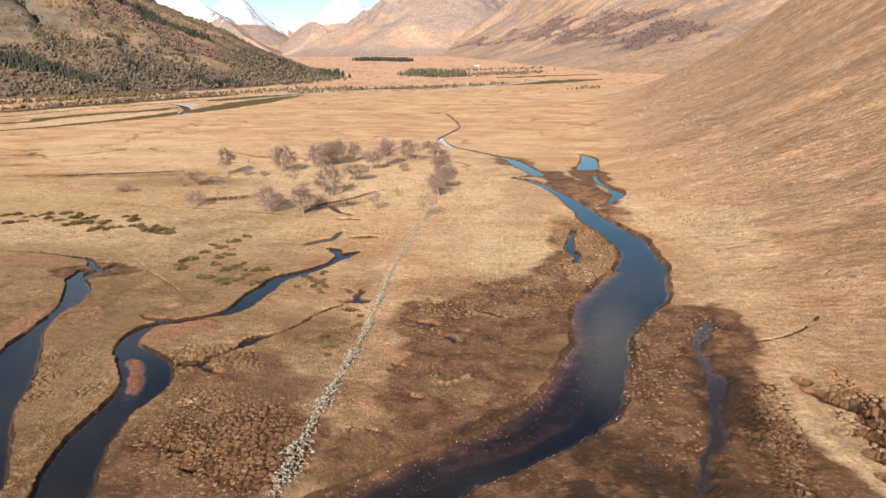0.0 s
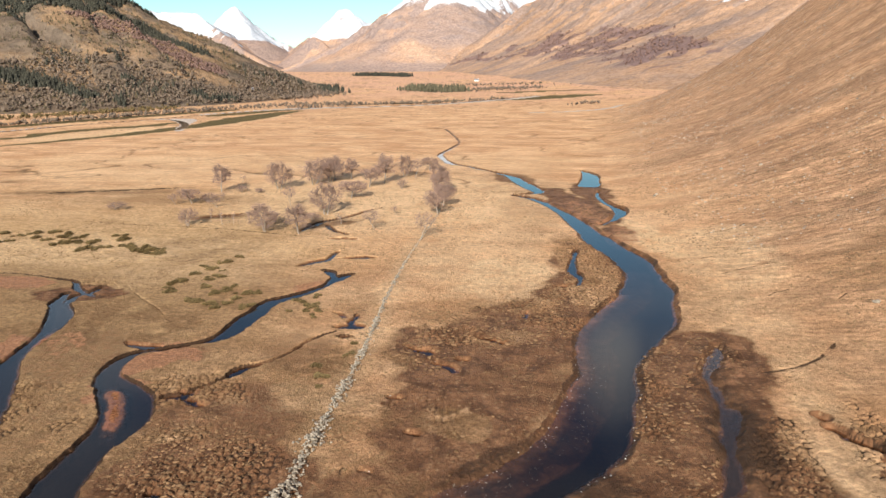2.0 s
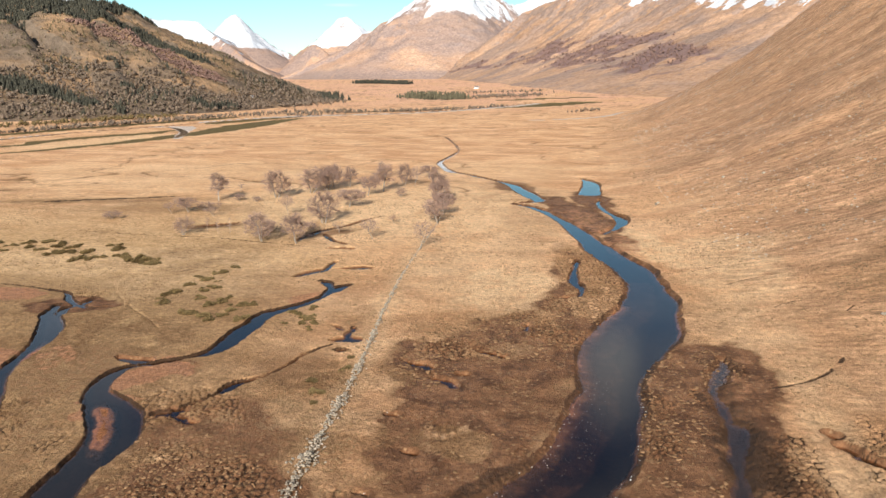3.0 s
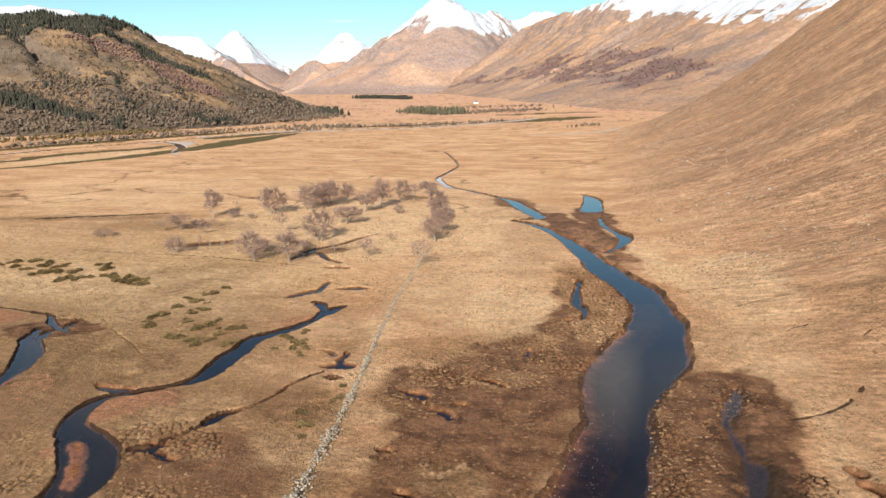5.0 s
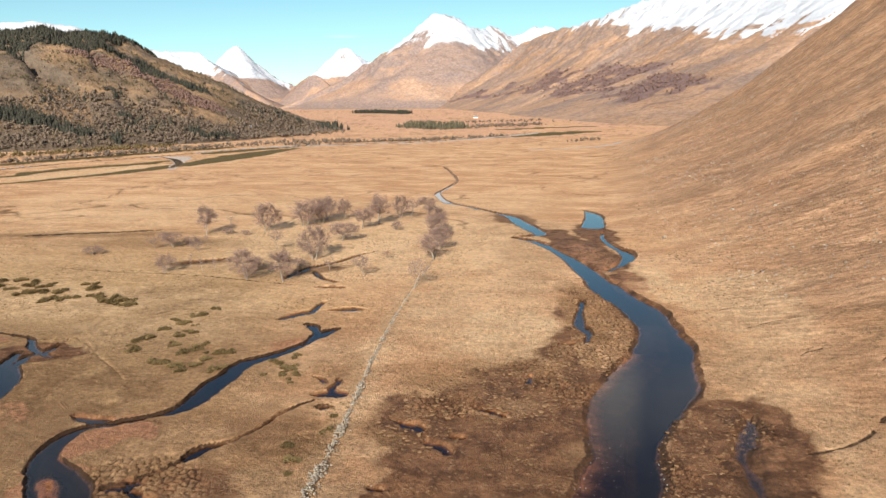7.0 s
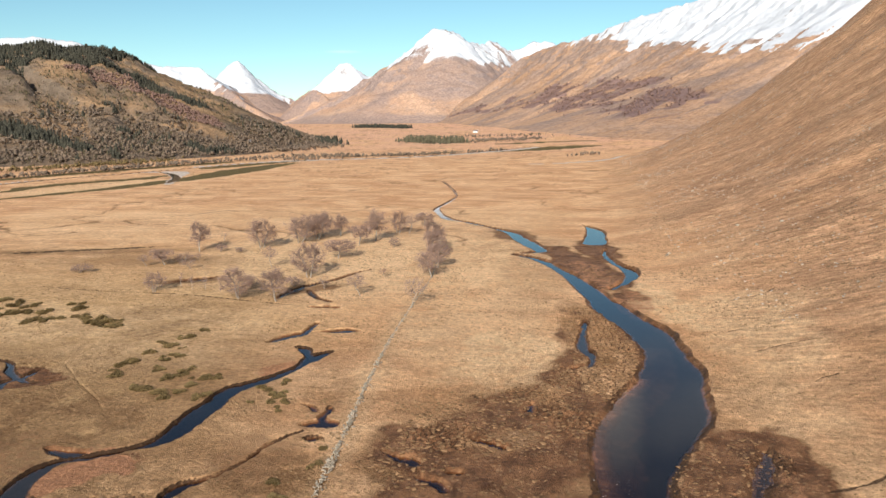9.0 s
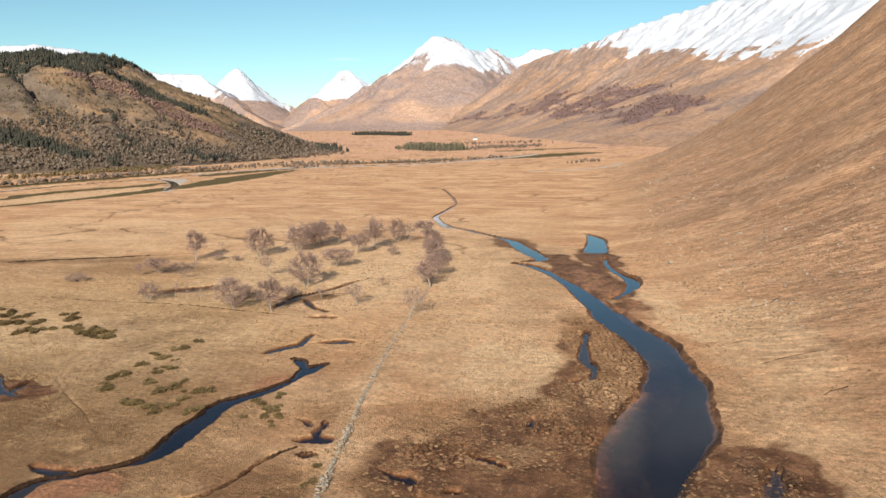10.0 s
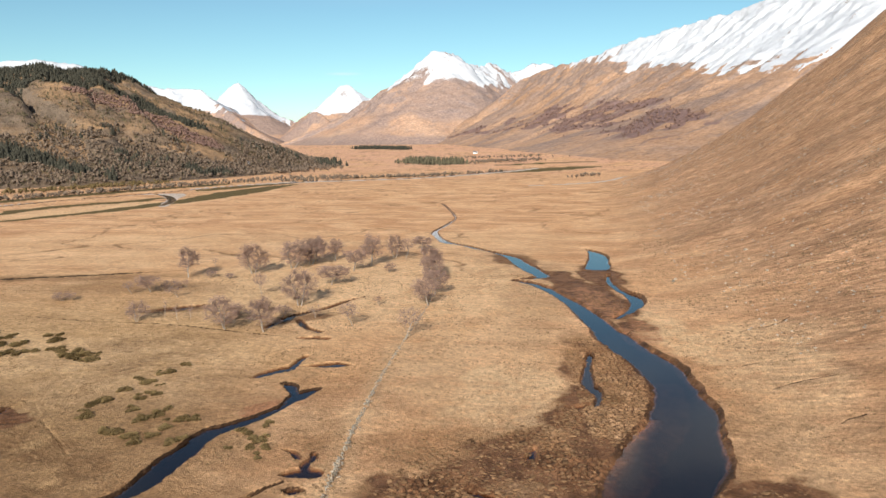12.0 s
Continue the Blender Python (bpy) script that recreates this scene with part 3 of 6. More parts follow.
for place in ((-11.1, 88.0), (-8.0, 78.9), (-11.9, 71.0), (-3.0, 100.3), (-37.9, 88.2), (-36.5, 86.0), (-34.6, 84.9), (-29.0, 62.5), (-31.5, 66.0), (-28.8, 68.4)):
    channel([(place[0] - 0.5, place[1] + 0.2, 0.3), (place[0] + 0.5, place[1], 0.4)], 0.25, 0.2, 1.2, 0.1, 0.0, 0.3, 0.3)
# pools under the trees
channel([(-77.0, 196.0, 0.4), (-73.8, 197.7, 1.7), (-70.3, 199.4, 1.5), (-68.1, 202.0, 0.5)], 0.4, 0.5, 0.4, 0.5, 0.0, 0.4, 1.6)
channel([(-46.3, 180.5, 0.5), (-44.9, 185.9, 1.0), (-43.0, 191.6, 1.1), (-39.8, 195.2, 0.8), (-36.7, 199.5, 0.8), (-33.8, 206.0, 0.6), (-30.1, 211.1, 0.2)], 0.3, 0.5, 0.4, 0.6, 0.0, 0.4, 1.0)
channel([(-41.0, 188.0, 0.5), (-39.6, 184.5, 0.8), (-37.0, 180.2, 0.7), (-33.7, 177.4, 0.8)], 0.3, 0.3, 0.6, 0.6, 0.0, 0.3, 0.6, 0.1)
channel([(-36.8, 172.2, 0.5), (-34.2, 172.3, 0.9), (-31.2, 172.2, 0.7)], 0.3, 0.3, 0.5, 0.4, 0.0, 0.4, 0.7)
# ditch at the foot of the slope
channel([(33.8, 106.6, 0.4), (33.2, 103.9, 0.9), (31.3, 100.4, 0.9), (29.6, 97.4, 0.5), (29.2, 94.0, 0.8), (29.1, 90.7, 0.7), (28.6, 87.7, 0.5), (28.8, 85.1, 1.3), (27.9, 82.4, 1.1), (26.9, 79.8, 0.8), (26.1, 76.8, 0.6), (25.4, 73.6, 0.8),
         (24.6, 71.0, 0.9), (22.6, 68.2, 0.7), (21.7, 65.6, 0.5), (20.3, 60.9, 0.4), (18, 50, 0.2)], 1.4, 0.2, 1.6, 0.3, 0.3, 1.0, 2.4, 0.25)
# bog pools at the slope's foot
for px, py, size in ((39.2, 85.0, 0.4), (39.4, 82.0, 0.5), (40.6, 79.4, 0.7), (42.4, 77.4, 0.9), (44.6, 76.0, 0.8), (42.2, 74.4, 0.7), (44.4, 72.6, 0.7), (41.2, 71.2, 0.9), (46.6, 71.4, 0.6), (39.8, 67.4, 0.8), (42.4, 67.0, 0.6), (38.8, 63.6, 0.7)):
    channel([(px - 0.8 * size, py + size, 0.5 * size), (px + 0.5 * size, py - size, 0.6 * size)], 0.8, 0.3, 1.6, 0.4, 0.0, 0.4, 0.7)
# the broad river on the far side of the plain, with its side arm
channel([(-460, 330, 5), (-336.8, 439.3, 3.5), (-313.8, 481.6, 3.4), (-304.3, 515.1, 3.2), (-290.3, 548.1, 3.0), (-271.5, 579.5, 3.0), (-251.2, 628.1, 2.8), (-221.8, 684.9, 2.8), (-193.6, 715.9, 3.0),
         (-168.7, 750.5, 3.2), (-125.3, 765.1, 3.0), (-81.7, 791.2, 3.0), (-36.4, 844.0, 3.2), (8.6, 920.5, 4.0), (62.5, 1012.1, 4.5), (113.0, 1060.6, 3.0)], 2.5, 0.8, 1.0, 0.0, 0.0, 0.0, 2.0)
channel([(-260.2, 584.4, 1.0), (-240.7, 565, 2.0), (-219.5, 527.9, 2.6), (-209.9, 500.0, 2.4), (-205.6, 480.0, 0.8)], 2.0, 0.6, 1.0, 0.0, 0.0, 0.0, 2.0)

SCARP = [(30.3, 114.0, 0.0), (31.2, 120.0, 0.04), (33.6, 127.0, 0.04), (35.0, 132.2, 0.03), (35.7, 137.5, 0.0), (35.6, 143.0, 0.0)]
GULLIES = [smooth_line(p) for p in (
    [(36.7, 97.0, 0), (39.8, 98.0, 0.05), (42.5, 99.1, 0.08), (45.6, 101.2, 0.16), (48.3, 103.8, 0.4), (50.0, 106.0, 0.1)],
    [(42.1, 140.0, 0), (46.1, 141.6, 0.05), (49.9, 142.7, 0.08), (54.6, 142.1, 0.0)], [(48.5, 127.1, 0), (50.0, 128.2, 0.05), (52.1, 128.7, 0.08), (55.0, 130.5, 0)], [(42.8, 152.2, 0), (45.0, 153.0, 0.05), (46.9, 153.3, 0)],
    [(57.0, 120.5, 0), (59.5, 122.5, 0.03), (62.5, 123.5, 0.06), (66, 126.5, 0.03), (70, 128.0, 0)],
    [(50.0, 172, 0), (53, 173.5, 0.1), (58, 174, 0.1), (62, 177, 0)],
    [(-142.7, 233.8, 1.5), (-134.0, 236.5, 1.4), (-122.1, 240.1, 1.2), (-109.9, 243.8, 1.0), (-100.1, 245.7, 0.5)],
    [(-113.7, 191.9, 0.1), (-97.1, 187.3, 0.1), (-82.3, 184.5, 0.15), (-68.6, 182.7, 0.2), (-57.1, 179.1, 0.2), (-40.8, 173.6, 0.1)],
    [(-47.1, 110.7, 0.02), (-51.0, 114.4, 0.02), (-55.6, 120.1, 0.02), (-62.0, 126.6, 0.02), (-68.3, 134.1, 0.02)],
    SCARP,
    [(28.5, 84, 0), (30.0, 86, 0.25), (30.6, 88.5, 0.3), (30.2, 91, 0)], [(29.5, 74, 0), (30.3, 78, 0.2), (31.2, 82, 0)],
)]
# left banks of the marsh channels: dark peat and scarp shade, as colour
for bed in CHANNELS:
    if bed[0][0, 0] < -25 and 50 < bed[0][-1, 1] < 140 and bed[0][0, 1] < 146 and len(bed[0]) > 40:
        GULLIES.append(np.stack([bed[0][:, 0] - 0.8 * (bed[0][:, 2] + 0.35), bed[0][:, 1] + 0.6 * (bed[0][:, 2] + 0.35), 0.03 + 0 * bed[0][:, 2]], -1))
RUSHES = [smooth_line(p) for p in (
    [(-300, 405, 3), (-276.0, 426.8, 5), (-277.8, 449.9, 7), (-269.6, 471.2, 8), (-256.6, 494.5, 8), (-241.7, 510.9, 8), (-234.7, 538.9, 6)],
    [(-262, 372, 3), (-249.9, 389.0, 4), (-243.2, 402.1, 5), (-234.5, 418.9, 6), (-225.1, 437.2, 7), (-216.7, 460.9, 8), (-209, 491.8, 9), (-200, 537.3, 13), (-194, 591.9, 17), (-187, 636.6, 12), (-176, 690, 5)],
    [(-233.3, 619.6, 7), (-213.5, 660.4, 10), (-191.0, 706.8, 8), (-178.1, 742.0, 5)],
    [(1.7, 877.8, 5), (50.3, 928.4, 18), (97.6, 986.4, 24), (148.2, 1032.4, 12)],
    [(-345, 490, 9), (-326, 540, 10), (-304, 590, 10), (-280, 640, 10), (-248, 700, 10)],
    [(-150, 800, 7), (-90, 830, 8), (-40, 890, 8)], [(20, 1080, 10), (90, 1130, 14), (170, 1170, 8)],
)]
GRAVEL = [smooth_line(p) for p in (
    [(-345, 425, 2), (-322, 466, 2.5), (-307, 508, 3), (-288, 548, 3.5), (-268, 576, 4.5), (-246, 580, 8), (-236, 566, 9), (-222, 535, 4), (-211, 502, 3), (-200, 470, 2)],
    [(-250, 640, 3), (-222, 690, 4), (-190, 722, 11), (-158, 745, 13), (-118, 758, 9), (-74, 784, 8), (-34, 828, 7), (4, 890, 8), (36, 950, 12), (66, 1000, 9)],
    [(30, 650, 1.0), (48, 655, 2.0), (74, 668, 3.0), (108, 700, 3.0), (140, 760, 3.0), (185, 860, 3.0)],
)]
WALL_LINE = smooth_line([(-19.6, 40, 0), (-19.2, 58.7, 0), (-18.9, 71.7, 0), (-18.2, 82.6, 0), (-17.4, 97.0, 0), (-17.4, 113, 0), (-17.3, 130.2, 0), (-16.6, 151.5, 0), (-14.8, 178.0, 0), (-12.9, 204.9, 0), (-13.2, 222, 0)], 8)


LUMPS = ((-7, 104, 7, 9, 0, 0.8), (32, 104, 4, 7, 0, 0.8), (9, 120, 12, 9, 20, 0.9), (16, 134, 5, 9, 0, 0.9), (-30, 71, 10, 10, 0, 1), (-25, 62, 9, 7, 0, 0.8), (0, 113, 15, 8, 12, 0.9), (20.5, 150, 5.5, 22, 3, 1), (18, 131, 7, 8, 0, 1), (22.5, 90, 5, 18, -12, 1), (20, 72, 5, 11, 0, 0.6), (31, 73, 3, 17, -12, 0.9), (42.5, 76, 4, 13, 0, 1), (45, 68, 5, 9, 0, 0.9),
         (-2, 82, 11, 12, 0, 0.45), (-36, 89, 8, 5, 0, 0.7), (-56, 78, 9, 16, 0, 0.55), (-72, 130, 8, 6, 0, 0.7), (-28, 92, 8, 6, 0, 0.4), (-8, 69, 8, 6, 0, 0.6))

SHOALS = ((-44.2, 83.0, 1.0, 5.0, 22), (-66.5, 104, 0.8, 5.0, 10), (-46.5, 87.5, 1.0, 2.2, 40))


def foot_of_hill(y):
    return np.interp(y, [-900, 0, 60, 140, 200, 300, 400, 520, 650, 750, 900, 1200, 1600, 5000], [76, 58, 53.5, 45, 44, 54, 72, 85, 108, 135, 210, 420, 800, 3000])


def terrain(x, y):
    """Height and cover of the valley floor at the given places: z, four wet layers, four dry layers."""
    x, y = np.asarray(x, float).ravel(), np.asarray(y, float).ravel()
    wobble = fbm(x, y, 4.0, 4, 11)
    wobble, nibble = np.clip(wobble, -0.8, 0.8), fbm(x, y, 1.1, 3, 13)
    z = 0.04 + 0.12 * fbm(x, y, 30, 4, 3) + 0.06 * fbm(x, y, 5, 3, 5) + 0.016 * np.clip(y - 950, 0, 1500)
    d = x - foot_of_hill(y) - 6 * fbm(x, y, 45, 3, 9)
    soft = 6 * np.logaddexp(0, d / 6)
    rise = 0.228 * soft + 0.00245 * np.minimum(soft, 420) ** 2
    rise = 420 * (1 - np.exp(-rise / 420))
    ribs = fbm(x * 0.25, y, 26, 5, 21) * np.clip(soft / 30, 0, 1) * 0.8 + fbm(x * 0.7, y, 9, 4, 23) * np.clip(soft / 15, 0, 1) * 0.45
    z = z + rise + ribs
    hill = step(-14, 36, d + 16 * fbm(x, y, 22, 5, 31))
    mud, red, peat, rush, gravel, pale, damp = (np.zeros_like(x) for _ in range(7))
    # mud flats beside the river and the wall
    for cx, cy, rx, ry, turn, much in ((-37, 84, 8, 8, 0, 0.5), (-30, 82, 8, 9, 0, 0.6), (-58, 98, 7, 12, 0, 0.45), (-46, 100, 9, 4, 10, 0.5), (-54, 76, 7, 12, 0, 0.42), (-27, 103, 6, 9, 0, 0.42), (2, 104, 14, 17, -20, 1), (7, 91, 8, 9, 20, 1), (8, 119, 11, 10, 20, 0.9), (17, 134, 6, 10, 0, 0.8), (-3, 80, 12, 13, 0, 1), (-4, 66, 13, 9, 0, 1), (26, 84, 8, 30, -10, 1), (32, 101, 7, 12, -8, 1), (-7, 103, 8, 11, 10, 0.9), (14, 60, 18, 11, 0, 1), (24, 66, 10, 14, 0, 1), (-28, 66, 10, 12, 0, 1), (21, 150, 6.5, 24, 3, 0.75), (17, 130, 8, 8, 0, 0.8),
                                       (27, 214, 6, 32, 10, 1), (34, 240, 6, 16, 0, 1), (-73, 128, 9, 5, 0, 0.8), (-36, 90, 8, 4, -20, 0.45), (10, 268, 7, 16, 20, 0.55), (-40, 151, 4, 1.5, 0, 0.3), (-44, 148, 5, 2, 10, 0.3),
                                       (-60, 141, 26, 2.2, 3, 0.2), (-40, 188, 9, 3, 40, 0.5), (-74, 196, 8, 3, 20, 0.5), (40, 76, 4, 16, 0, 0.35)):
        mud = np.maximum(mud, much * blob(x, y, cx, cy, rx, ry, turn))
    # islets of turf left standing in the mud
    soft_mud, flat = mud.copy(), (1 - step(118, 132, y)) * (1 - step(10, 18, x)) * step(-18, -14, x)
    mud = mud * (1 - 0.5 * flat * step(-0.25, 0.3, fbm(x, y, 7, 5, 48))) * (1 - 0.7 * blob(x, y, -3, 81, 4.6, 3.6, 10, 0.25))
    for cx, cy, rx, ry, turn, much in ((28, 205, 5, 24, 10, 0.5), (32, 176, 5, 12, 0, 0.5), (-46.5, 88, 2.2, 4.2, -35, 1.0), (-48.6, 94, 1.5, 5.0, -20, 0.9), (-70, 101, 2.0, 7, 10, 0.9), (-92, 134, 9, 4, 0, 0.9), (4, 70, 12, 2.0, 35, 0.6),
                                       (33, 98, 3, 6, 0, 0.35), (-33, 133.5, 2.2, 5, -30, 0.6), (-43.8, 101.3, 1.8, 5.5, 50, 0.95), (-46.6, 97.6, 3.4, 6.0, -40, 0.75), (-62, 103, 3.0, 6, 20, 0.5)):
        red = np.maximum(red, much * blob(x, y, cx, cy, rx, ry, turn))
    for cx, cy, rx, ry, turn, much in ((6, 136, 12, 13, 0, 0.8), (-26, 86, 8, 4, 30, 0.7), (42, 118, 6, 26, 0, 0.35), (36, 68, 3.6, 26, -10, 0.55), (48, 150, 9, 24, 0, 0.55), (-58, 142, 16, 9, 0, 0.45), (-240, 455, 24, 50, -20, 0.7),
                                       (38, 175, 5, 22, 8, 0.8), (-80, 160, 40, 14, 0, 0.5), (50, 165, 12, 14, 0, 0.6), (-30, 225, 55, 45, 0, 0.75), (4, 195, 12, 40, 5, 0.35), (5, 146, 8, 10, 10, 0.9), (-8, 165, 9, 26, 0, 0.5), (0, 300, 40, 40, 0, 0.4), (-120, 300, 80, 40, 0, 0.4)):
        pale = np.maximum(pale, much * blob(x, y, cx, cy, rx, ry, turn))
    for cx, cy, rx, ry, turn, much in ((-62, 92, 44, 46, 0, 0.9), (-27, 76, 15, 26, 0, 0.85), (-62, 84, 24, 26, 0, 0.95), (-30, 84, 14, 22, 0, 0.95), (-92, 136, 26, 12, 0, 0.7), (0, 118, 15, 10, 0, 0.6), (-60, 103, 18, 7, 0, 0.7), (-12, 150, 9, 22, 0, 0.3), (14, 215, 8, 60, -5, 0.35),
                                       (-125, 236, 40, 5, 5, 0.75), (-100, 222, 30, 8, 0, 0.5), (-55, 118, 14, 8, 0, 0.4), (44, 82, 8, 14, 0, 0.5), (72, 130, 14, 14, 0, 0.5), (46, 108, 12, 26, 0, 0.3), (14, 100, 8, 30, -20, 0.7)):
        damp = np.maximum(damp, much * blob(x, y, cx, cy, rx, ry, turn, 0.5))
    damp = np.maximum(damp, np.clip(1.6 * soft_mud, 0, 1))
    path = edge_distance(WALL_LINE, x, y, 6)
    beside = (1 - step(0.8, 3.6, path + 1.5 * wobble)) * 0.5
    pale, mud = np.maximum(pale, beside), mud * (1 - 1.6 * beside * step(70, 84, y)).clip(0, 1)
    # tiny runnels: sinuous lines on the plain
    mean = np.abs(fbm(x, y, 46, 4, 41))
    runnel = (1 - step(0.0, 0.05, mean)) * step(210, 300, y) * (1 - hill)
    damp = np.maximum(damp, 0.75 * runnel)
    z = z - 0.25 * runnel
    # wet, almost black mud by the river's lower reach
    soaked = np.zeros_like(x)
    for cx, cy, rx, ry, turn, much in ((14, 61, 13, 10, 20, 1.0), (-6, 56, 12, 6, 40, 1.0), (10, 67, 9, 4, 35, 0.9), (3, 75, 12, 2.5, 42, 0.9), (26, 66, 5, 15, -8, 0.9), (28, 80, 4.5, 12, -8, 1.0), (29.5, 92, 3, 16, -8, 0.8), (19, 84, 4, 14, -15, 0.5), (4, 92, 9, 8, 30, 0.6), (33, 104, 4, 5, 0, 0.8), (-9, 82, 6, 9, 0, 0.45)):
        soaked = np.maximum(soaked, much * blob(x, y, cx, cy, rx, ry, turn, 0.5))
    mud = np.maximum(mud, soaked)
    peat = np.maximum(peat, 0.6 * soaked * step(-0.35, 0.25, fbm(x, y, 7, 4, 47) + 0.3 * nibble + 0.25 * soaked))
    # hair-thin creeks of the marsh
    creek = (1 - step(0.006, 0.03, np.abs(fbm(x, y, 15, 4, 43)))) * step(0.0, 0.3, fbm(x, y, 22, 3, 44)) * (1 - step(120, 175, y)) * (1 - hill)
    peat = np.maximum(peat, 0.42 * creek)
    z = z - 0.06 * creek
    # lumpy, broken turf
    lump = np.zeros_like(x)
    for cx, cy, rx, ry, turn, much in LUMPS:
        lump = np.maximum(lump, much * blob(x, y, cx, cy, rx, ry, turn))
    island = (x > 15) & (x < 33) & (y > 124)
    lump = np.where(island, lump, lump * step(-0.3, 0.2, fbm(x, y, 7, 4, 143)))
    knobs = fbm(x, y, 1.5, 3, 57)
    z = z + lump * 0.1 * knobs + 0.05 * nibble
    near = np.nonzero(lump > 0.05)[0]
    if len(near):
        nx, ny, nl = x[near], y[near], lump[near]
        rim = cracks(nx + 0.5 * wobble[near], ny + 0.5 * nibble[near], 0.95, 141)
        loose = step(-0.05, 0.3, fbm(nx, ny, 9, 3, 58)) * np.where(island[near], 0.2, 1.0)
        gap = (1 - step(0.05 + 0.12 * loose, 0.2 + 0.3 * loose, rim)) * step(0.15, 0.55, nl)
        z[near] += nl * 0.16 * step(0.08, 0.5, rim) - 0.12 * gap
        peat[near] = np.maximum(peat[near], np.where(nx > 34, 0.7, 0.56) * gap)
        mud[near] *= 1 - np.where(island[near], 0.7, 0.4) * (1 - gap) * nl * (1 - 0.6 * loose)
    # beds
    bed = z.copy()
    for line, bank, depth, ragged, c_peat, c_red, c_mud, shore, pools in CHANNELS:
        e = edge_distance(line, x, y, 14)
        near = np.nonzero(e < 13)[0]
        if not len(near):
            continue
        en, hn = e[near], z[near]
        wide = np.interp(0.5, [0, 1], [line[:, 2].min(), line[:, 2].max()])
        en = en + wobble[near] * ragged * min(1.1, 0.25 + 0.35 * wide) + nibble[near] * 0.22 + pools * (0.7 + 1.6 * fbm(x[near], y[near], 7, 3, 59))
        inside = WATER_LEVEL - np.minimum(depth, 0.06 - en * np.where((line is CHANNELS[0][0]) & (y[near] < 132) & (x[near] < np.interp(y[near], line[:, 1], line[:, 0])), 0.16, 1.1))
        outside = WATER_LEVEL - 0.05 + (hn - WATER_LEVEL + 0.05) * step(0, 0.85 * bank, en)
        bed[near] = np.minimum(bed[near], np.where(en < 0, inside, outside))
        ring = 1 - step(-0.6 * shore, shore * (1.0 + 0.8 * fbm(x[near], y[near], 11, 3, 54)), en)
        lip = step(-0.15, 0.05, en) * (1 - step(0.85 * bank, 1.15 * bank, en)) * np.clip(0.85 + 0.8 * fbm(x[near], y[near], 6, 2, 52), 0, 1)
        side = np.clip(0.5 + 0.9 * fbm(x[near], y[near], 9, 2, 51), 0, 1)
        mud[near] = np.maximum(mud[near], np.maximum(c_mud * ring * (0.35 + 0.65 * step(-0.25, 0.2, fbm(x[near], y[near], 13, 3, 60))), min(1.0, 1.6 * c_mud) * step(-0.3, -0.05, en) * (1 - step(0.8 * bank, 1.15 * bank, en))))
        red[near] = np.maximum(red[near], c_red * (1 - step(-0.3 * shore, 0.6 * shore, en + 0.3 * shore * wobble[near])) * step(-0.5, -0.1, en) * step(0.5, 0.95, side))
        # peat beds; their darkening with depth stands in for light lost in water
        if line is CHANNELS[0][0]:
            deep = np.where(y[near] < 150, step(-1.2, 3.0, -edge_distance(line + np.array([4.2, 0, 0]), x[near], y[near], 14) + 1.2 * wobble[near] + 0.8 * fbm(x[near], y[near], 10, 3, 58)) * step(0.05, 0.8, -en), step(0.0, 1.2, -en + wobble[near]))
            peat[near] = np.maximum(peat[near], 0.40 * (1 - step(0.5, 8.0, en + 4 * wobble[near])) * (1 - step(96, 112, y[near])))
        else:
            deep = 0.8 * step(-0.15, 0.35, -en)
        peat[near] = np.maximum(peat[near], np.maximum(c_peat * lip, deep))
    z = bed
    # all that lies in or just above the water is mud
    low = step(WATER_LEVEL + 0.17, WATER_LEVEL + 0.04, z) * (y < 320)
    mud, damp = np.maximum(mud, low), np.maximum(damp, step(WATER_LEVEL + 0.42, WATER_LEVEL + 0.2, z) * (y < 320))
    # drowned ground darkened with depth, the water's loss of light put into colour
    peat = np.maximum(peat, 0.45 * step(WATER_LEVEL - 0.02, WATER_LEVEL - 0.25, z) * (y < 320))
    # drowned sandbars in the marsh channels
    for cx, cy, rx, ry, turn in SHOALS:
        bar = blob(x, y, cx, cy, rx, ry, turn, 0.5) * (z < WATER_LEVEL + 0.1)
        peat, red = peat * (1 - bar), np.maximum(red, 0.95 * bar)
        z = np.where(bar > 0, np.maximum(z, WATER_LEVEL - 0.3 + 0.3 * bar), z)
    # shallow cuts; their darkness comes mostly from the colour
    for line in GULLIES:
        e = edge_distance(line, x, y, 3) + (0.1 + line[:, 2].max()) * (0.35 * wobble + 0.45 * nibble)
        cut = (1 - step(0.06, 0.34, e)) * step(-0.2, 0.2, fbm(x, y, 5, 2, 53) + 0.45)
        z = z - 0.1 * cut
        peat = np.maximum(peat, cut * (0.3 if line[:, 2].max() < 0.05 else 0.6 if line[0, 1] < 170 else 0.62))
    reedy = 4 * fbm(x, y, 12, 3, 61)
    for line in RUSHES:
        rush = np.maximum(rush, 1 - step(-2, 2.5, edge_distance(line, x, y, 12) + reedy))
    for line in GRAVEL:
        gravel = np.maximum(gravel, 1 - step(-0.5, 1.5, edge_distance(line, x, y, 12) + 1.5 * wobble))
    # peat cuts and stony ribs on the hillside
    cuts = step(0.60, 0.72, fbm(x * 0.45, y, 6.5, 4, 71)) * step(2, 12, d) * (y < 260)
    peat = np.maximum(peat, cuts * 0.3)
    scree = step(0.28, 0.5, fbm(x * 0.35, y, 24, 5, 81)) * step(10, 60, rise)
    gravel = np.maximum(gravel, 0.42 * scree)
    damp = np.maximum(damp, 0.95 * (1 - step(75, 128, y + 14 * wobble)) * (1 - step(-30, -8, x)))
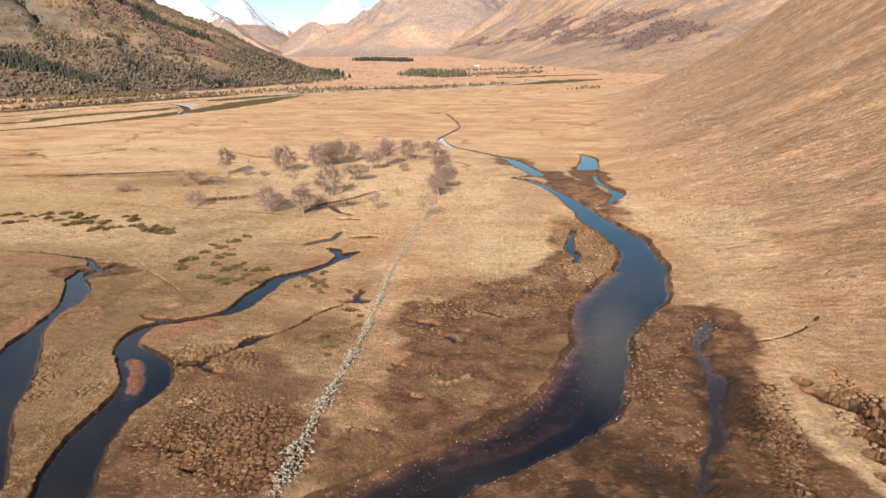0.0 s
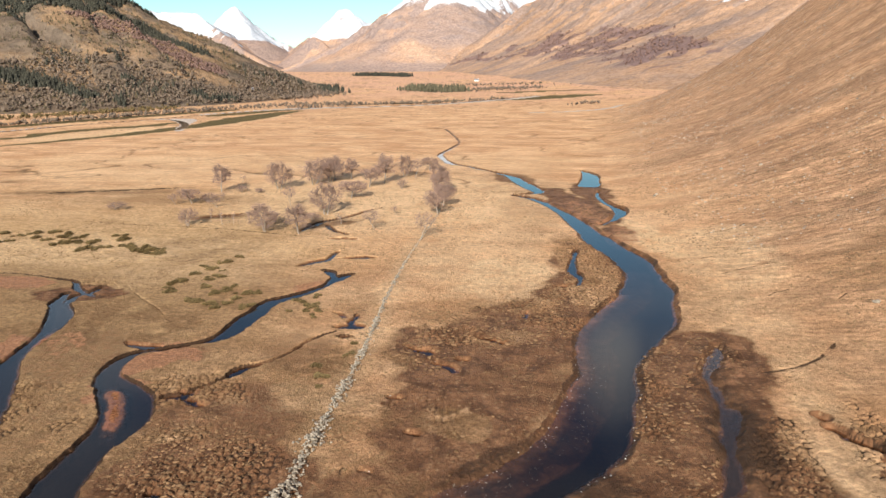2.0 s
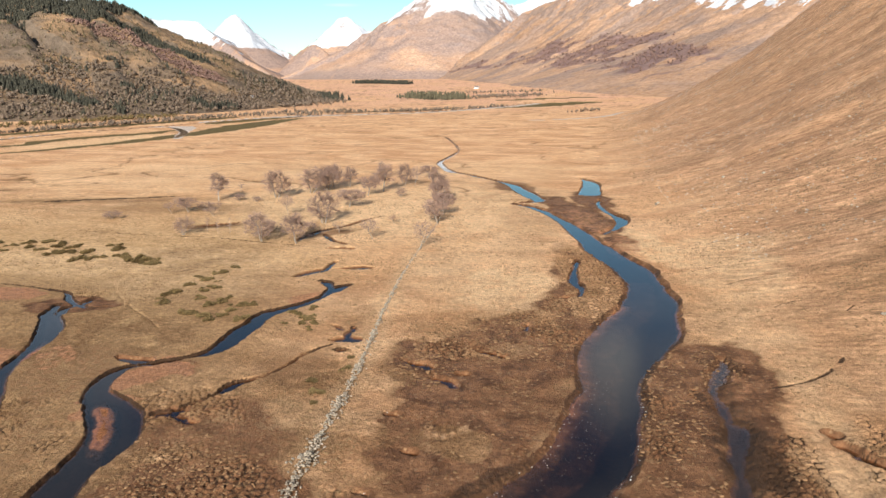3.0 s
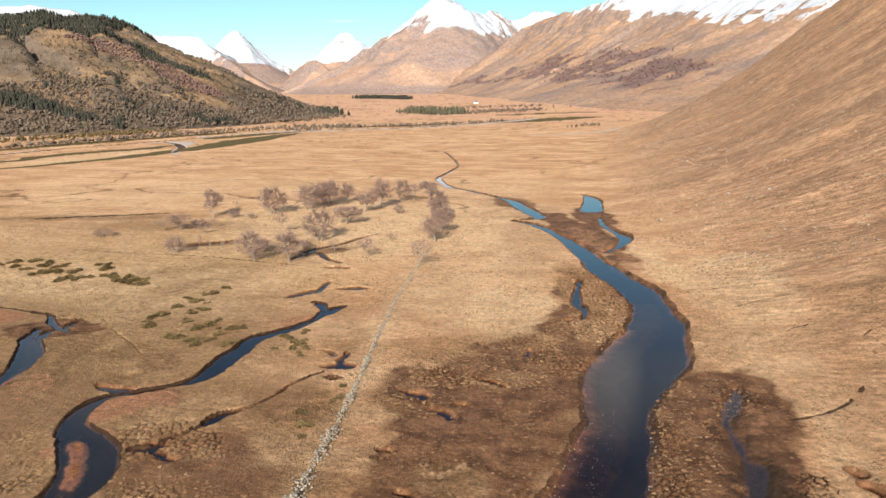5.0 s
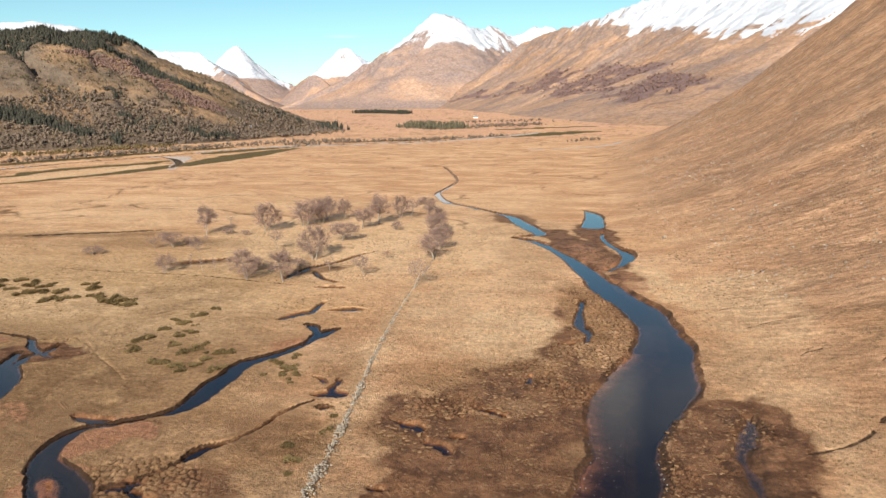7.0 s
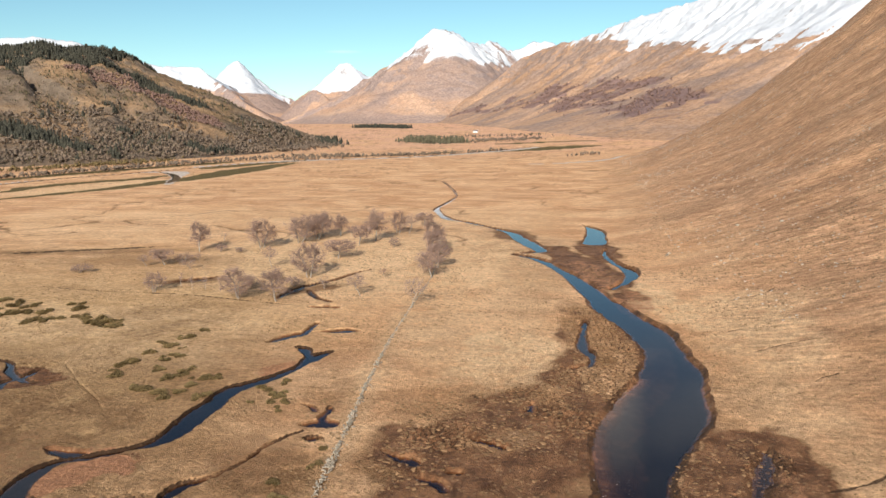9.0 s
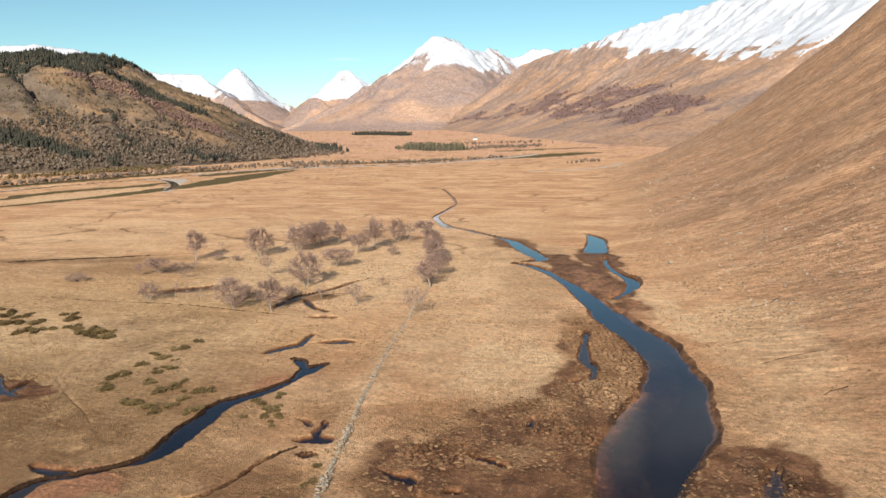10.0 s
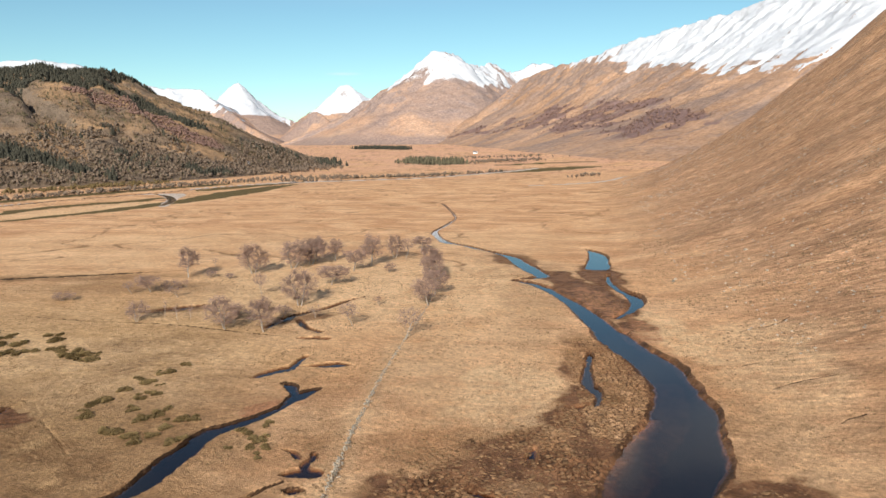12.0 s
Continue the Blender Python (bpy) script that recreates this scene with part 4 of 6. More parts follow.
    damp = np.maximum(damp * (0.72 + 0.28 * step(-0.15, 0.2, fbm(x, y, 11, 4, 93))), (0.2 + 0.5 * step(-0.2, 0.4, fbm(x, y, 12, 6, 91))) * (1 - hill) * (1 - step(95, 190, y + 20 * fbm(x, y, 40, 3, 92))) * (1 - 0.6 * pale))
    damp = np.maximum(damp, 0.75 * lump * (1 - hill))
    damp = np.maximum(damp, 1.0 * (1 - step(60, 84, y + 8 * wobble)) * (1 - step(10, 24, x)) * (1 - 0.6 * beside))
    return z, (mud, red, peat, rush), (gravel, pale, damp, hill)


def height(x, y):
    return float(terrain([x], [y])[0][0])


def graded(start, stop, least, curve):
    """Steps that widen with the distance ahead."""
    out = [start]
    while out[-1] < stop:
        out.append(out[-1] + max(least, curve * max(out[-1] - 12, 1) ** 2))
    return np.array(out)


ahead = np.concatenate([np.linspace(-900, -100, 9), np.linspace(-60, 46, 28), np.arange(48.0, 172.0, 0.23), graded(172.0, 4950, 0.3, 1.0 / 50000)])
fan = np.linspace(-1, 1, 940)
flare = np.geomspace(1.02, 16, 34)
across = np.concatenate([-flare[::-1], fan, flare])
reach = 0.64 * np.hypot(np.maximum(ahead, 0), 40) + 10
xs = across[None, :] * reach[:, None]
xs = np.clip(xs, -4200, 4200) + np.where(np.abs(xs) > 4200, np.sign(xs) * np.abs(across[None, :]), 0)
ys = np.repeat(ahead[:, None], len(across), 1)
zs, wet, dry = terrain(xs, ys)
shape = xs.shape
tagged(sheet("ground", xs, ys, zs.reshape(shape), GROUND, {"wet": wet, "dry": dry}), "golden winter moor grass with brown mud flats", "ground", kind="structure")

near_rows = np.nonzero((ahead >= 48) & (ahead <= 420))[0][::2]
wx, wy = xs[near_rows][:, 34:-34:2], ys[near_rows][:, 34:-34:2]
below = np.clip(WATER_LEVEL - zs.reshape(shape)[near_rows][:, 34:-34:2], 0, 1)
far_x, far_y = np.meshgrid(np.linspace(-470, 130, 61), np.linspace(wy.max(), 1090, 70))
for wide, along_y, depth in ((wx, wy, below), (far_x, far_y, np.full(far_x.shape, 0.5))):
    river = sheet("water", wide, along_y, np.full(wide.shape, WATER_LEVEL), WATER, {"depth": [depth] * 4})
    river.visible_shadow = False
    tagged(river, "dark still river water mirroring the sky", "water", kind="structure")

# ---- hills and mountains round the valley ----
def ridge_height(x, y, ridges):
    """Height of slopes that fall from ridge lines of rows x, y, z, each with its own steepness."""
    top, far, along_it, run = np.full(x.shape, -140.0), np.full(x.shape, 9999.0), np.zeros(x.shape), 0.0
    for line, steep in ridges:
        run += 5000.0
        for (ax, ay, az), (bx, by, bz) in zip(line, line[1:]):
            dx, dy = bx - ax, by - ay
            u = np.clip(((x - ax) * dx + (y - ay) * dy) / (dx * dx + dy * dy), 0, 1)
            d, zr = np.hypot(x - ax - u * dx, y - ay - u * dy), az + u * (bz - az)
            h = (zr + 150) * np.exp(-d * steep / (np.maximum(zr, 15) + 150)) - 150
            better = h > top
            top, far, along_it = np.where(better, h, top), np.where(better, d, far), np.where(better, run + u * math.hypot(dx, dy), along_it)
            run += math.hypot(dx, dy)
    return top, far, along_it


def mountain(name, label, ridges, box, cell, material, snow=None, woods=None, rough=0.16, gully=120, seed=0, category="mountain", crags=()):
    ridges = [(smooth_line(line, 4), steep) for line, steep in ridges]
    x0, x1, y0, y1 = box
    x, y = np.meshgrid(np.arange(x0, x1, cell), np.arange(y0, y1, cell))
    shape, x, y = x.shape, x.ravel(), y.ravel()
    bend = 0.25 * gully * fbm(x, y, gully * 1.5, 3, seed + 5)
    z, d, along_it = ridge_height(x + bend * 0.35, y + bend * 0.35, ridges)
    size = np.clip(z, 0, 400)
    amount = np.clip(d / (0.6 * gully), 0.06, 1)
    ribs = 0.65 * fbm(along_it + 0.6 * bend, d * 0.16, gully * 0.55, 5, seed, ridged=True) + 0.35 * fbm(x, y, gully, 6, seed + 1, ridged=True)
    z = z + rough * size * amount * (ribs - 0.1) + 0.03 * size * fbm(x, y, gully * 0.25, 4, seed + 9)
    grid = z.reshape(shape)
    slope = np.hypot(*np.gradient(grid, cell)).ravel()
    cover = np.zeros((4, x.size))
    fine_ribs = fbm(along_it + 0.35 * bend, d * 0.1, gully * 0.085, 4, seed + 6)
    cover[3] = 0.5 + 0.62 * fine_ribs
    cover[1] = step(0.7, 1.1, slope + 0.25 * fbm(x, y, gully * 0.4, 4, seed + 3))
    for crag in crags:
        cover[1] = np.maximum(cover[1], blob(x, y, *crag))
    if snow:
        edge = np.interp(x, snow[2], snow[3]) if len(snow) > 2 else 0.0
        line = z - edge + 0.3 * (snow[1] - snow[0]) * fbm(x, y, gully * 0.8, 5, seed + 2) - (snow[1] - snow[0]) * (0.1 * (ribs - 0.2) + (1.5 if len(snow) > 2 else 0.9) * fine_ribs + (1.1 if len(snow) > 2 else 0.4) * fbm(along_it + 0.2 * bend, d * 0.07, gully * 0.035, 3, seed + 7))
        cover[2] = step(snow[0], snow[1], line) * (1 - 0.2 * step(0.8, 1.3, slope + 0.3 * fine_ribs))
    if woods:
        cover[0] = woods(x, y, z)
    ob = sheet(name, x.reshape(shape), y.reshape(shape), grid, material, {"cover": cover})
    return tagged(ob, label, category, kind="structure"), grid


# moor tones paler and pinker with distance: haze put into the colours
TAN, PINK, ROCK, WOODS = (0.37, 0.215, 0.123), (0.45, 0.28, 0.178), (0.24, 0.175, 0.145), (0.13, 0.083, 0.078)
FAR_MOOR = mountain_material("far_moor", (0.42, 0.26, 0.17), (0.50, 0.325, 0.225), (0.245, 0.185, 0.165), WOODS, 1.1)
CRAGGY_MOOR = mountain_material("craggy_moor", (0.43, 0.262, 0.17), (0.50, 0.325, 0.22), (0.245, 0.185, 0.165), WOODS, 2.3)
MOOR = mountain_material("russet_moor", TAN, PINK, ROCK, WOODS, 0.9)
NEAR_MOOR = mountain_material("heather_hill", (0.15, 0.10, 0.058), (0.33, 0.205, 0.112), (0.13, 0.10, 0.075), (0.07, 0.055, 0.035), 1.0)

# the wooded hill across the plain
LEFT_RIDGES = [([(-1100, 900, 81), (-853, 945, 103), (-737, 979, 129), (-645, 984, 136), (-601, 989, 141), (-573, 1006, 137), (-552, 1041, 141), (-541, 1081, 140), (-527, 1110, 128), (-508, 1152, 108), (-483, 1196, 87), (-457, 1249, 63), (-433, 1289, 43), (-399, 1374, 22), (-370, 1440, 6)], 0.62),
               ([(-645, 984, 131), (-600, 900, 103), (-560, 830, 61), (-520, 760, 23)], 0.45)]
hill, LEFT_GRID = mountain("hill", "low hill with dark conifers and bare birch woods", LEFT_RIDGES, (-1300, -120, 520, 1600), 5.0, NEAR_MOOR, None, None, 0.34, 75, 11, "hill")
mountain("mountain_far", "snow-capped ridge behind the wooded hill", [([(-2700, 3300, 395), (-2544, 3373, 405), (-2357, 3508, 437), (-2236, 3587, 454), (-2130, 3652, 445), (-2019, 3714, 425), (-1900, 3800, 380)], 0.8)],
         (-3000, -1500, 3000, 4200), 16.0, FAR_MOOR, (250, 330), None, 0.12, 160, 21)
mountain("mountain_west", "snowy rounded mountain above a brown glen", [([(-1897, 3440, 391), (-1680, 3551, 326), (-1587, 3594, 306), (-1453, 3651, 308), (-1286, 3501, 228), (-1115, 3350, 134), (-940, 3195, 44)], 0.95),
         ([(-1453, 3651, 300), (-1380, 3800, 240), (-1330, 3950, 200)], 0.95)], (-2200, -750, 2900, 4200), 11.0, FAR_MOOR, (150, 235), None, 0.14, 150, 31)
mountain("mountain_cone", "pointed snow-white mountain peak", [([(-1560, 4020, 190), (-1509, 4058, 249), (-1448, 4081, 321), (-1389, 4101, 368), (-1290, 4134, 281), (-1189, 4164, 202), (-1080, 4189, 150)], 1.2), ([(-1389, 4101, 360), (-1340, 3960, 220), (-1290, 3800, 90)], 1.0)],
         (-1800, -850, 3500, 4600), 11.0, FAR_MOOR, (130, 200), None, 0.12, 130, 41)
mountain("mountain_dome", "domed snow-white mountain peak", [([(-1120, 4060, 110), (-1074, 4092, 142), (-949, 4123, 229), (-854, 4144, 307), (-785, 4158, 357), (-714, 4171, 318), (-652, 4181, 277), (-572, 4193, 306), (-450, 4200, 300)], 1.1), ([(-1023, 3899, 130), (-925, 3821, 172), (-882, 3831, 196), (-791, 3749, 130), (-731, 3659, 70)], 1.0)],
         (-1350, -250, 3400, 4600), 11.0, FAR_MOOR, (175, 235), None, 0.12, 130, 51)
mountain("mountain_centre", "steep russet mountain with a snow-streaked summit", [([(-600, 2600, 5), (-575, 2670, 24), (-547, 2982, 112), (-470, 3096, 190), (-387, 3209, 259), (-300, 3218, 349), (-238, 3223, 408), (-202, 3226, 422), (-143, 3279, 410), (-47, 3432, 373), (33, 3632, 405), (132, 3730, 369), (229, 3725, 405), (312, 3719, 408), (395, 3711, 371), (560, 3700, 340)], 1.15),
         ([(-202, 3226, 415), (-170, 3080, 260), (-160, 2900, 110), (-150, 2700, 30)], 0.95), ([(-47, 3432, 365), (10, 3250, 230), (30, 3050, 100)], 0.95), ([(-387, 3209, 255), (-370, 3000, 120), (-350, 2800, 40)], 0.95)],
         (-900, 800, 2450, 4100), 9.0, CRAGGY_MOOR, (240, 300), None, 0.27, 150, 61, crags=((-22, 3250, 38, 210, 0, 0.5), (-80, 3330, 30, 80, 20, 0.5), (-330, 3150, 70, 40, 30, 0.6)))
RIGHT_RIDGES = [([(-40, 2250, 5), (-14, 2332, 24), (24, 2632, 102), (88, 2781, 219), (174, 2827, 276), (269, 2719, 298), (372, 2606, 320), (482, 2486, 350), (592, 2358, 377), (686, 2228, 392), (762, 2096, 402), (834, 1960, 419), (907, 1815, 428), (983, 1659, 432), (1150, 1450, 430)], 0.9)]


def right_woods(x, y, z):
    """Purple birch woods low on the long slope."""
    top = np.interp(y, [1463, 1514, 1754, 1940, 2161, 2276, 2397, 2511, 2600], [90, 98, 124, 143, 156, 153, 131, 99, 60])
    foot = np.interp(y, [1313, 1541, 1752, 2091, 2366], [36, 39, 49, 62, 50])
    band = step(foot - 8, foot + 10, z + 14 * fbm(x, y, 90, 4, 7)) * (1 - step(top - 16, top + 8, z + 26 * fbm(x, y, 110, 5, 8))) * step(445, 415, x) * step(1300, 1350, y)
    return 0.85 * band * step(-0.15, 0.3, 0.55 * fbm(x, y, 100, 5, 9) + 0.6 * fbm(x, y, 34, 4, 10) + 0.12)


right_hill, RIGHT_GRID = mountain("mountain_east", "long russet mountainside with a broad snow cap", RIGHT_RIDGES, (-250, 1700, 1150, 3300), 5.0, MOOR, (-16, 20, (300, 377, 482, 542, 583, 640, 700, 900), (312, 294, 250, 216, 192, 198, 206, 220)), right_woods, 0.09, 130, 71)

# ---- dry-stone wall, tumbled, across the flats ----
def rock_mesh(name, seed, material, squash=0.75, cuts=1, jag=0.32):
    bm = bmesh.new()
    bmesh.ops.create_icosphere(bm, subdivisions=cuts, radius=0.5)
    for v in bm.verts:
        v.co *= 1 + jag * noise.noise(v.co * 2.3 + Vector((seed * 3.1, seed, -seed)))
        v.co.z *= squash
        v.co.x *= 1.0 + 0.25 * math.sin(seed * 1.7)
    me = bpy.data.meshes.new(name)
    bm.to_mesh(me)
    bm.free()
    me.materials.append(material)
    return me


def joined(name, meshes, poses, material, smooth=False):
    """Many small pieces as one mesh: poses of (mesh index, x, y, z, scale x, scale z, turn, lean)."""
    data = []
    for me in meshes:
        co = np.zeros(len(me.vertices) * 3)
        me.vertices.foreach_get("co", co)
        data.append((co.reshape(-1, 3), [tuple(p.vertices) for p in me.polygons]))
    verts, faces, base = [], [], 0
    for k, x, y, z, sx, sz, turn, lean in poses:
        co, polys = data[k]
        c, s, cl, sl = math.cos(turn), math.sin(turn), math.cos(lean), math.sin(lean)
        p = co * (sx, sx, sz)
        p = np.stack([p[:, 0] * cl + p[:, 2] * sl, p[:, 1], -p[:, 0] * sl + p[:, 2] * cl], -1)
        verts.append(np.stack([p[:, 0] * c - p[:, 1] * s + x, p[:, 0] * s + p[:, 1] * c + y, p[:, 2] + z], -1))
        faces.extend(tuple(i + base for i in f) for f in polys)
        base += len(co)
    me = mesh_from(name, np.vstack(verts).tolist(), faces, material, smooth)
    return me


rng = np.random.default_rng(5)
along = np.concatenate([[0], np.cumsum(np.hypot(*np.diff(WALL_LINE[:, :2], axis=0).T))])


def build_wall():
    wall = tagged(new("dry_stone_wall"), "tumbled dry-stone wall of pale lichened stones", "wall")
    stones = [rock_mesh("stone", k, STONE) for k in range(6)]
    places = []
    for s in np.arange(8, along[-1], 0.30):
        y = np.interp(s, along, WALL_LINE[:, 1])
        full = np.interp(y, [40, 72, 100, 140, 160, 222], [1.0, 1.0, 0.8, 0.5, 0.3, 0.2]) * (0.55 + 0.45 * math.sin(s * 0.9) * math.sin(s * 0.37 + 1) + 0.3)
        wide = (0.62 + 0.4 * np.clip((95 - y) / 30, 0, 1)) * full + 0.1
        for _ in range(rng.poisson((6.0 + 4.0 * np.clip((95 - y) / 30, 0, 1)) * full + 0.5)):
            across = rng.normal(0, wide * 0.55)
            top = max(0.0, 0.62 * full * (1 - abs(across) / (wide * 1.3)))
            size = rng.uniform(0.17, 0.4) * (0.6 + 0.4 * full) * (1.15 if rng.random() < 0.15 else 1)
            places.append((s + rng.uniform(-0.2, 0.2), across, rng.uniform(0.3, 1) * top, size))
    xs = np.array([np.interp(p[0], along, WALL_LINE[:, 0]) + p[1] for p in places])
    ys = np.array([np.interp(p[0], along, WALL_LINE[:, 1]) for p in places])
    zs = terrain(xs, ys)[0]
    rest, count = [], 0
    for (s, a, up, size), x, y, z in zip(places, xs, ys, zs):
        k, turn, lean = rng.integers(6), rng.uniform(0, 6.3), rng.normal(0, 0.3)
        if 58 < y < 84 and count < 300 and up > 0.12:
            ob = part("stone", stones[k], wall)
            ob.matrix_world = Matrix.LocRotScale((x, y, z + up + 0.05), Euler((lean, 0, turn)), (size, size, size * 0.9))
            count += 1
        else:
            rest.append((k, x, y, z + up + 0.05, size, size * 0.9, turn, lean))
    rubble = part("rubble", joined("rubble", stones, rest, RUBBLE), wall)
    tagged(rubble, kind="stuff")


build_wall()


# ---- bare trees ----
def tube(verts, faces, a, b, ra, rb, sides):
    way = (b - a).normalized()
    u = way.orthogonal().normalized()
    v = way.cross(u)
    base = len(verts)
    for p, r in ((a, ra), (b, rb)):
        for k in range(sides):
            w = 2 * math.pi * k / sides
            verts.append(tuple(p + (u * math.cos(w) + v * math.sin(w)) * r))
    for k in range(sides):
        n = (k + 1) % sides
        faces.append((base + k, base + n, base + sides + n, base + sides + k))


def spike(verts, faces, a, b, r):
    way = (b - a).normalized()
    u = way.orthogonal().normalized()
    v = way.cross(u)
    base = len(verts)
    for w in (0.0, 2.09, 4.19):
        verts.append(tuple(a + (u * math.cos(w) + v * math.sin(w)) * r))
    verts.append(tuple(b))
    faces.extend(((base, base + 1, base + 3), (base + 1, base + 2, base + 3), (base + 2, base, base + 3)))


def bare_tree(seed, tall=8.0, wide=7.0, bare=0.25, targets=150, lean=0.1, twigs=20, stems=1, flat=0.45):
    """A leafless tree: boughs grown towards places in a rounded crown, each place then filled with fine twigs."""
    r = random.Random(seed)
    tv, tf, cv, cf = [], [], [], []
    nodes, parents, limb_of, way_len = [], [], [], []
    tilt = Vector((r.gauss(0, lean), r.gauss(0, lean), 0))
    for stem in range(stems):
        turn = 6.283 * stem / stems + r.random()
        foot = Vector((math.cos(turn), math.sin(turn), 0)) * (0.28 if stems > 1 else 0.0) + Vector((0, 0, -0.3))
        out = Vector((math.cos(turn), math.sin(turn), 0)) * (0.13 * wide / tall * 2 if stems > 1 else 0.0) + tilt
        p, last = foot, -1
        for k in range(7):
            nodes.append(p.copy())
            parents.append(last)
            limb_of.append(-1)
            way_len.append(0.35 * k)
            last = len(nodes) - 1
            p = p + (Vector((0, 0, 1)) + out + Vector((r.gauss(0, 0.16), r.gauss(0, 0.16), 0))).normalized() * tall * 0.105
    middle = Vector((0, 0, tall * (bare + (1 - bare) * 0.5))) + tilt * tall * 0.5
    aims = []
    lobes = [(r.gauss(0, 0.5), r.gauss(0, 0.5), r.gauss(0, 0.45), r.uniform(0.5, 0.8)) for _ in range(9)]
    while len(aims) < targets:
        d = Vector((r.gauss(0, 1), r.gauss(0, 1), r.gauss(0.15, 0.9))).normalized() * r.uniform(0.45, 1.0)
        near = min((d - Vector(q[:3])).length / q[3] for q in lobes)
        if near < 1:
            aims.append(middle + Vector((d.x * wide * 0.5, d.y * wide * 0.5, d.z * tall * (1 - bare) * 0.5)))
    heart = middle - Vector((0, 0, tall * flat * 0.5))
    aims.sort(key=lambda q: (q - heart).length)
    limbs, ends, first = 0, [], len(nodes)
    for q in aims:
        best, cost = 0, 1e9
        for k, n in enumerate(nodes):
            if n.z > q.z + 0.3 or (k < first and n.z < tall * bare * 0.55):
                continue
            c = (q - n).length + 0.45 * way_len[k]
            if c < cost:
                best, cost = k, c
        a, limb = nodes[best], limb_of[best]
        if limb < 0:
            limb, limbs = limbs, limbs + 1
        pieces, last = max(2, int((q - a).length / 0.8)), best
        for k in range(1, pieces + 1):
            u = k / pieces
            p = a.lerp(q, u) + Vector((r.gauss(0, 0.09), r.gauss(0, 0.09), 0.18 * (q - a).length * math.sin(u * math.pi) * (0.6 - u) + r.gauss(0, 0.05)))
            nodes.append(p)
            parents.append(last)
            limb_of.append(limb)
            way_len.append(way_len[last] + (p - nodes[last]).length)
            last = len(nodes) - 1
        ends.append(last)
    load = [0.0] * len(nodes)
    for k in ends:
        while k >= 0:
            load[k] += 1
            k = parents[k]
    thick = [0.012 * (tall / 8) * max(n, 0.6) ** 0.52 + 0.008 for n in load]
    boughs = [([], []) for _ in range(limbs)]
    for k, up in enumerate(parents):
        if up >= 0 and load[k] > 0:
            v, f = (tv, tf) if limb_of[k] < 0 else boughs[limb_of[k]]
            tube(v, f, nodes[up], nodes[k], thick[up] if limb_of[up] == limb_of[k] else thick[k] * 1.15, thick[k], 7 if limb_of[k] < 0 else 4)
    for k in ends:
        p, way = nodes[k], (nodes[k] - nodes[parents[k]]).normalized()
        for _ in range(twigs):
            w = (way * 0.9 + Vector((r.gauss(0, 0.7), r.gauss(0, 0.7), r.gauss(0.1, 0.5)))).normalized()
            foot = p - way * r.uniform(0, 0.7)
            mid = foot + w * r.uniform(0.3, 0.75)
            spike(cv, cf, foot, mid, 0.015)
            for _ in range(2):
                spike(cv, cf, mid - w * r.uniform(0.05, 0.3), mid + (w + Vector((r.gauss(0, 0.5), r.gauss(0, 0.5), r.gauss(0, 0.4)))).normalized() * r.uniform(0.25, 0.6), 0.012)
    tree = new("tree")
    part("trunk", mesh_from("trunk", tv, tf, BARK, True), tree, "pale grey trunk")
    for lv, lf in boughs:
        part("limb", mesh_from("limb", lv, lf, LIMB, True), tree)
    part("crown", mesh_from("crown", cv, cf, TWIG), tree, "bare purple-brown twigs")
    return tree


TREE_KINDS = [  # the thing, its height and width, label
    (bare_tree(1, 8.0, 6.0, 0.2, 150, 0.05, 17), 8.0, 6.0, "tall bare birch with a pale trunk and grey twigs"),
    (bare_tree(2, 8.0, 9.0, 0.14, 210, 0.08, 18, 2), 8.0, 9.0, "broad bare alder with purple-brown twigs on the marsh"),
    (bare_tree(3, 8.0, 8.0, 0.42, 80, 0.3, 12), 8.0, 8.0, "leaning bare hawthorn with dark crooked limbs"),
    (bare_tree(4, 8.0, 2.4, 0.3, 26, 0.10, 7), 8.0, 2.4, "slender bare birch with a white stem"),
    (bare_tree(5, 8.0, 9.0, 0.06, 190, 0.1, 17, 4), 8.0, 9.0, "many-stemmed bare alder with purple-brown twigs"),
    (bare_tree(6, 8.0, 8.5, 0.24, 180, 0.1, 18), 8.0, 8.5, "rounded bare oak with grey limbs in dry grass"),
]
TREES = (  # x, y, height, width, kind
    (-59.8, 252.6, 8.9, 11.0, 1), (-55.3, 258.8, 8.7, 10.0, 4), (-54.6, 265.3, 8.4, 7.5, 0), (-49.2, 266.4, 7.3, 5.3, 0), (-39.5, 247.6, 7.8, 6.9, 5), (-35.5, 255.6, 10.1, 7.5, 0), (-30.0, 272.1, 8.0, 6.5, 1), (-25.8, 268.5, 7.1, 4.9, 2))
TREES += ((-22.1, 289.6, 6.0, 6.6, 5), (-28.1, 244.8, 3.2, 3.4, 4), (-12.9, 200.9, 7.4, 6.5, 5), (-13.0, 230.1, 7.9, 7.3, 1), (-15.4, 236.7, 9.6, 6.5, 0), (-12.2, 213.5, 7.6, 6.4, 5), (-41.7, 225.9, 6.5, 8.8, 5), (-44.1, 200.6, 8.8, 9.0, 1), (-57.3, 212.6, 5.8, 4.7, 2))
TREES += ((-45.6, 176.7, 7.4, 6.4, 0), (-37.5, 188.9, 3.3, 3.1, 3), (-27.9, 182.1, 5.1, 5.6, 2), (-24.7, 200.8, 2.4, 2.2, 2), (-15.2, 171.2, 6.6, 5.2, 2), (-45.3, 190.9, 2.6, 4.4, 4), (-45.3, 184.2, 1.8, 2.7, 4), (-86.8, 236.6, 9.0, 6.0, 0), (-69.3, 242.9, 9.3, 9.6, 1))
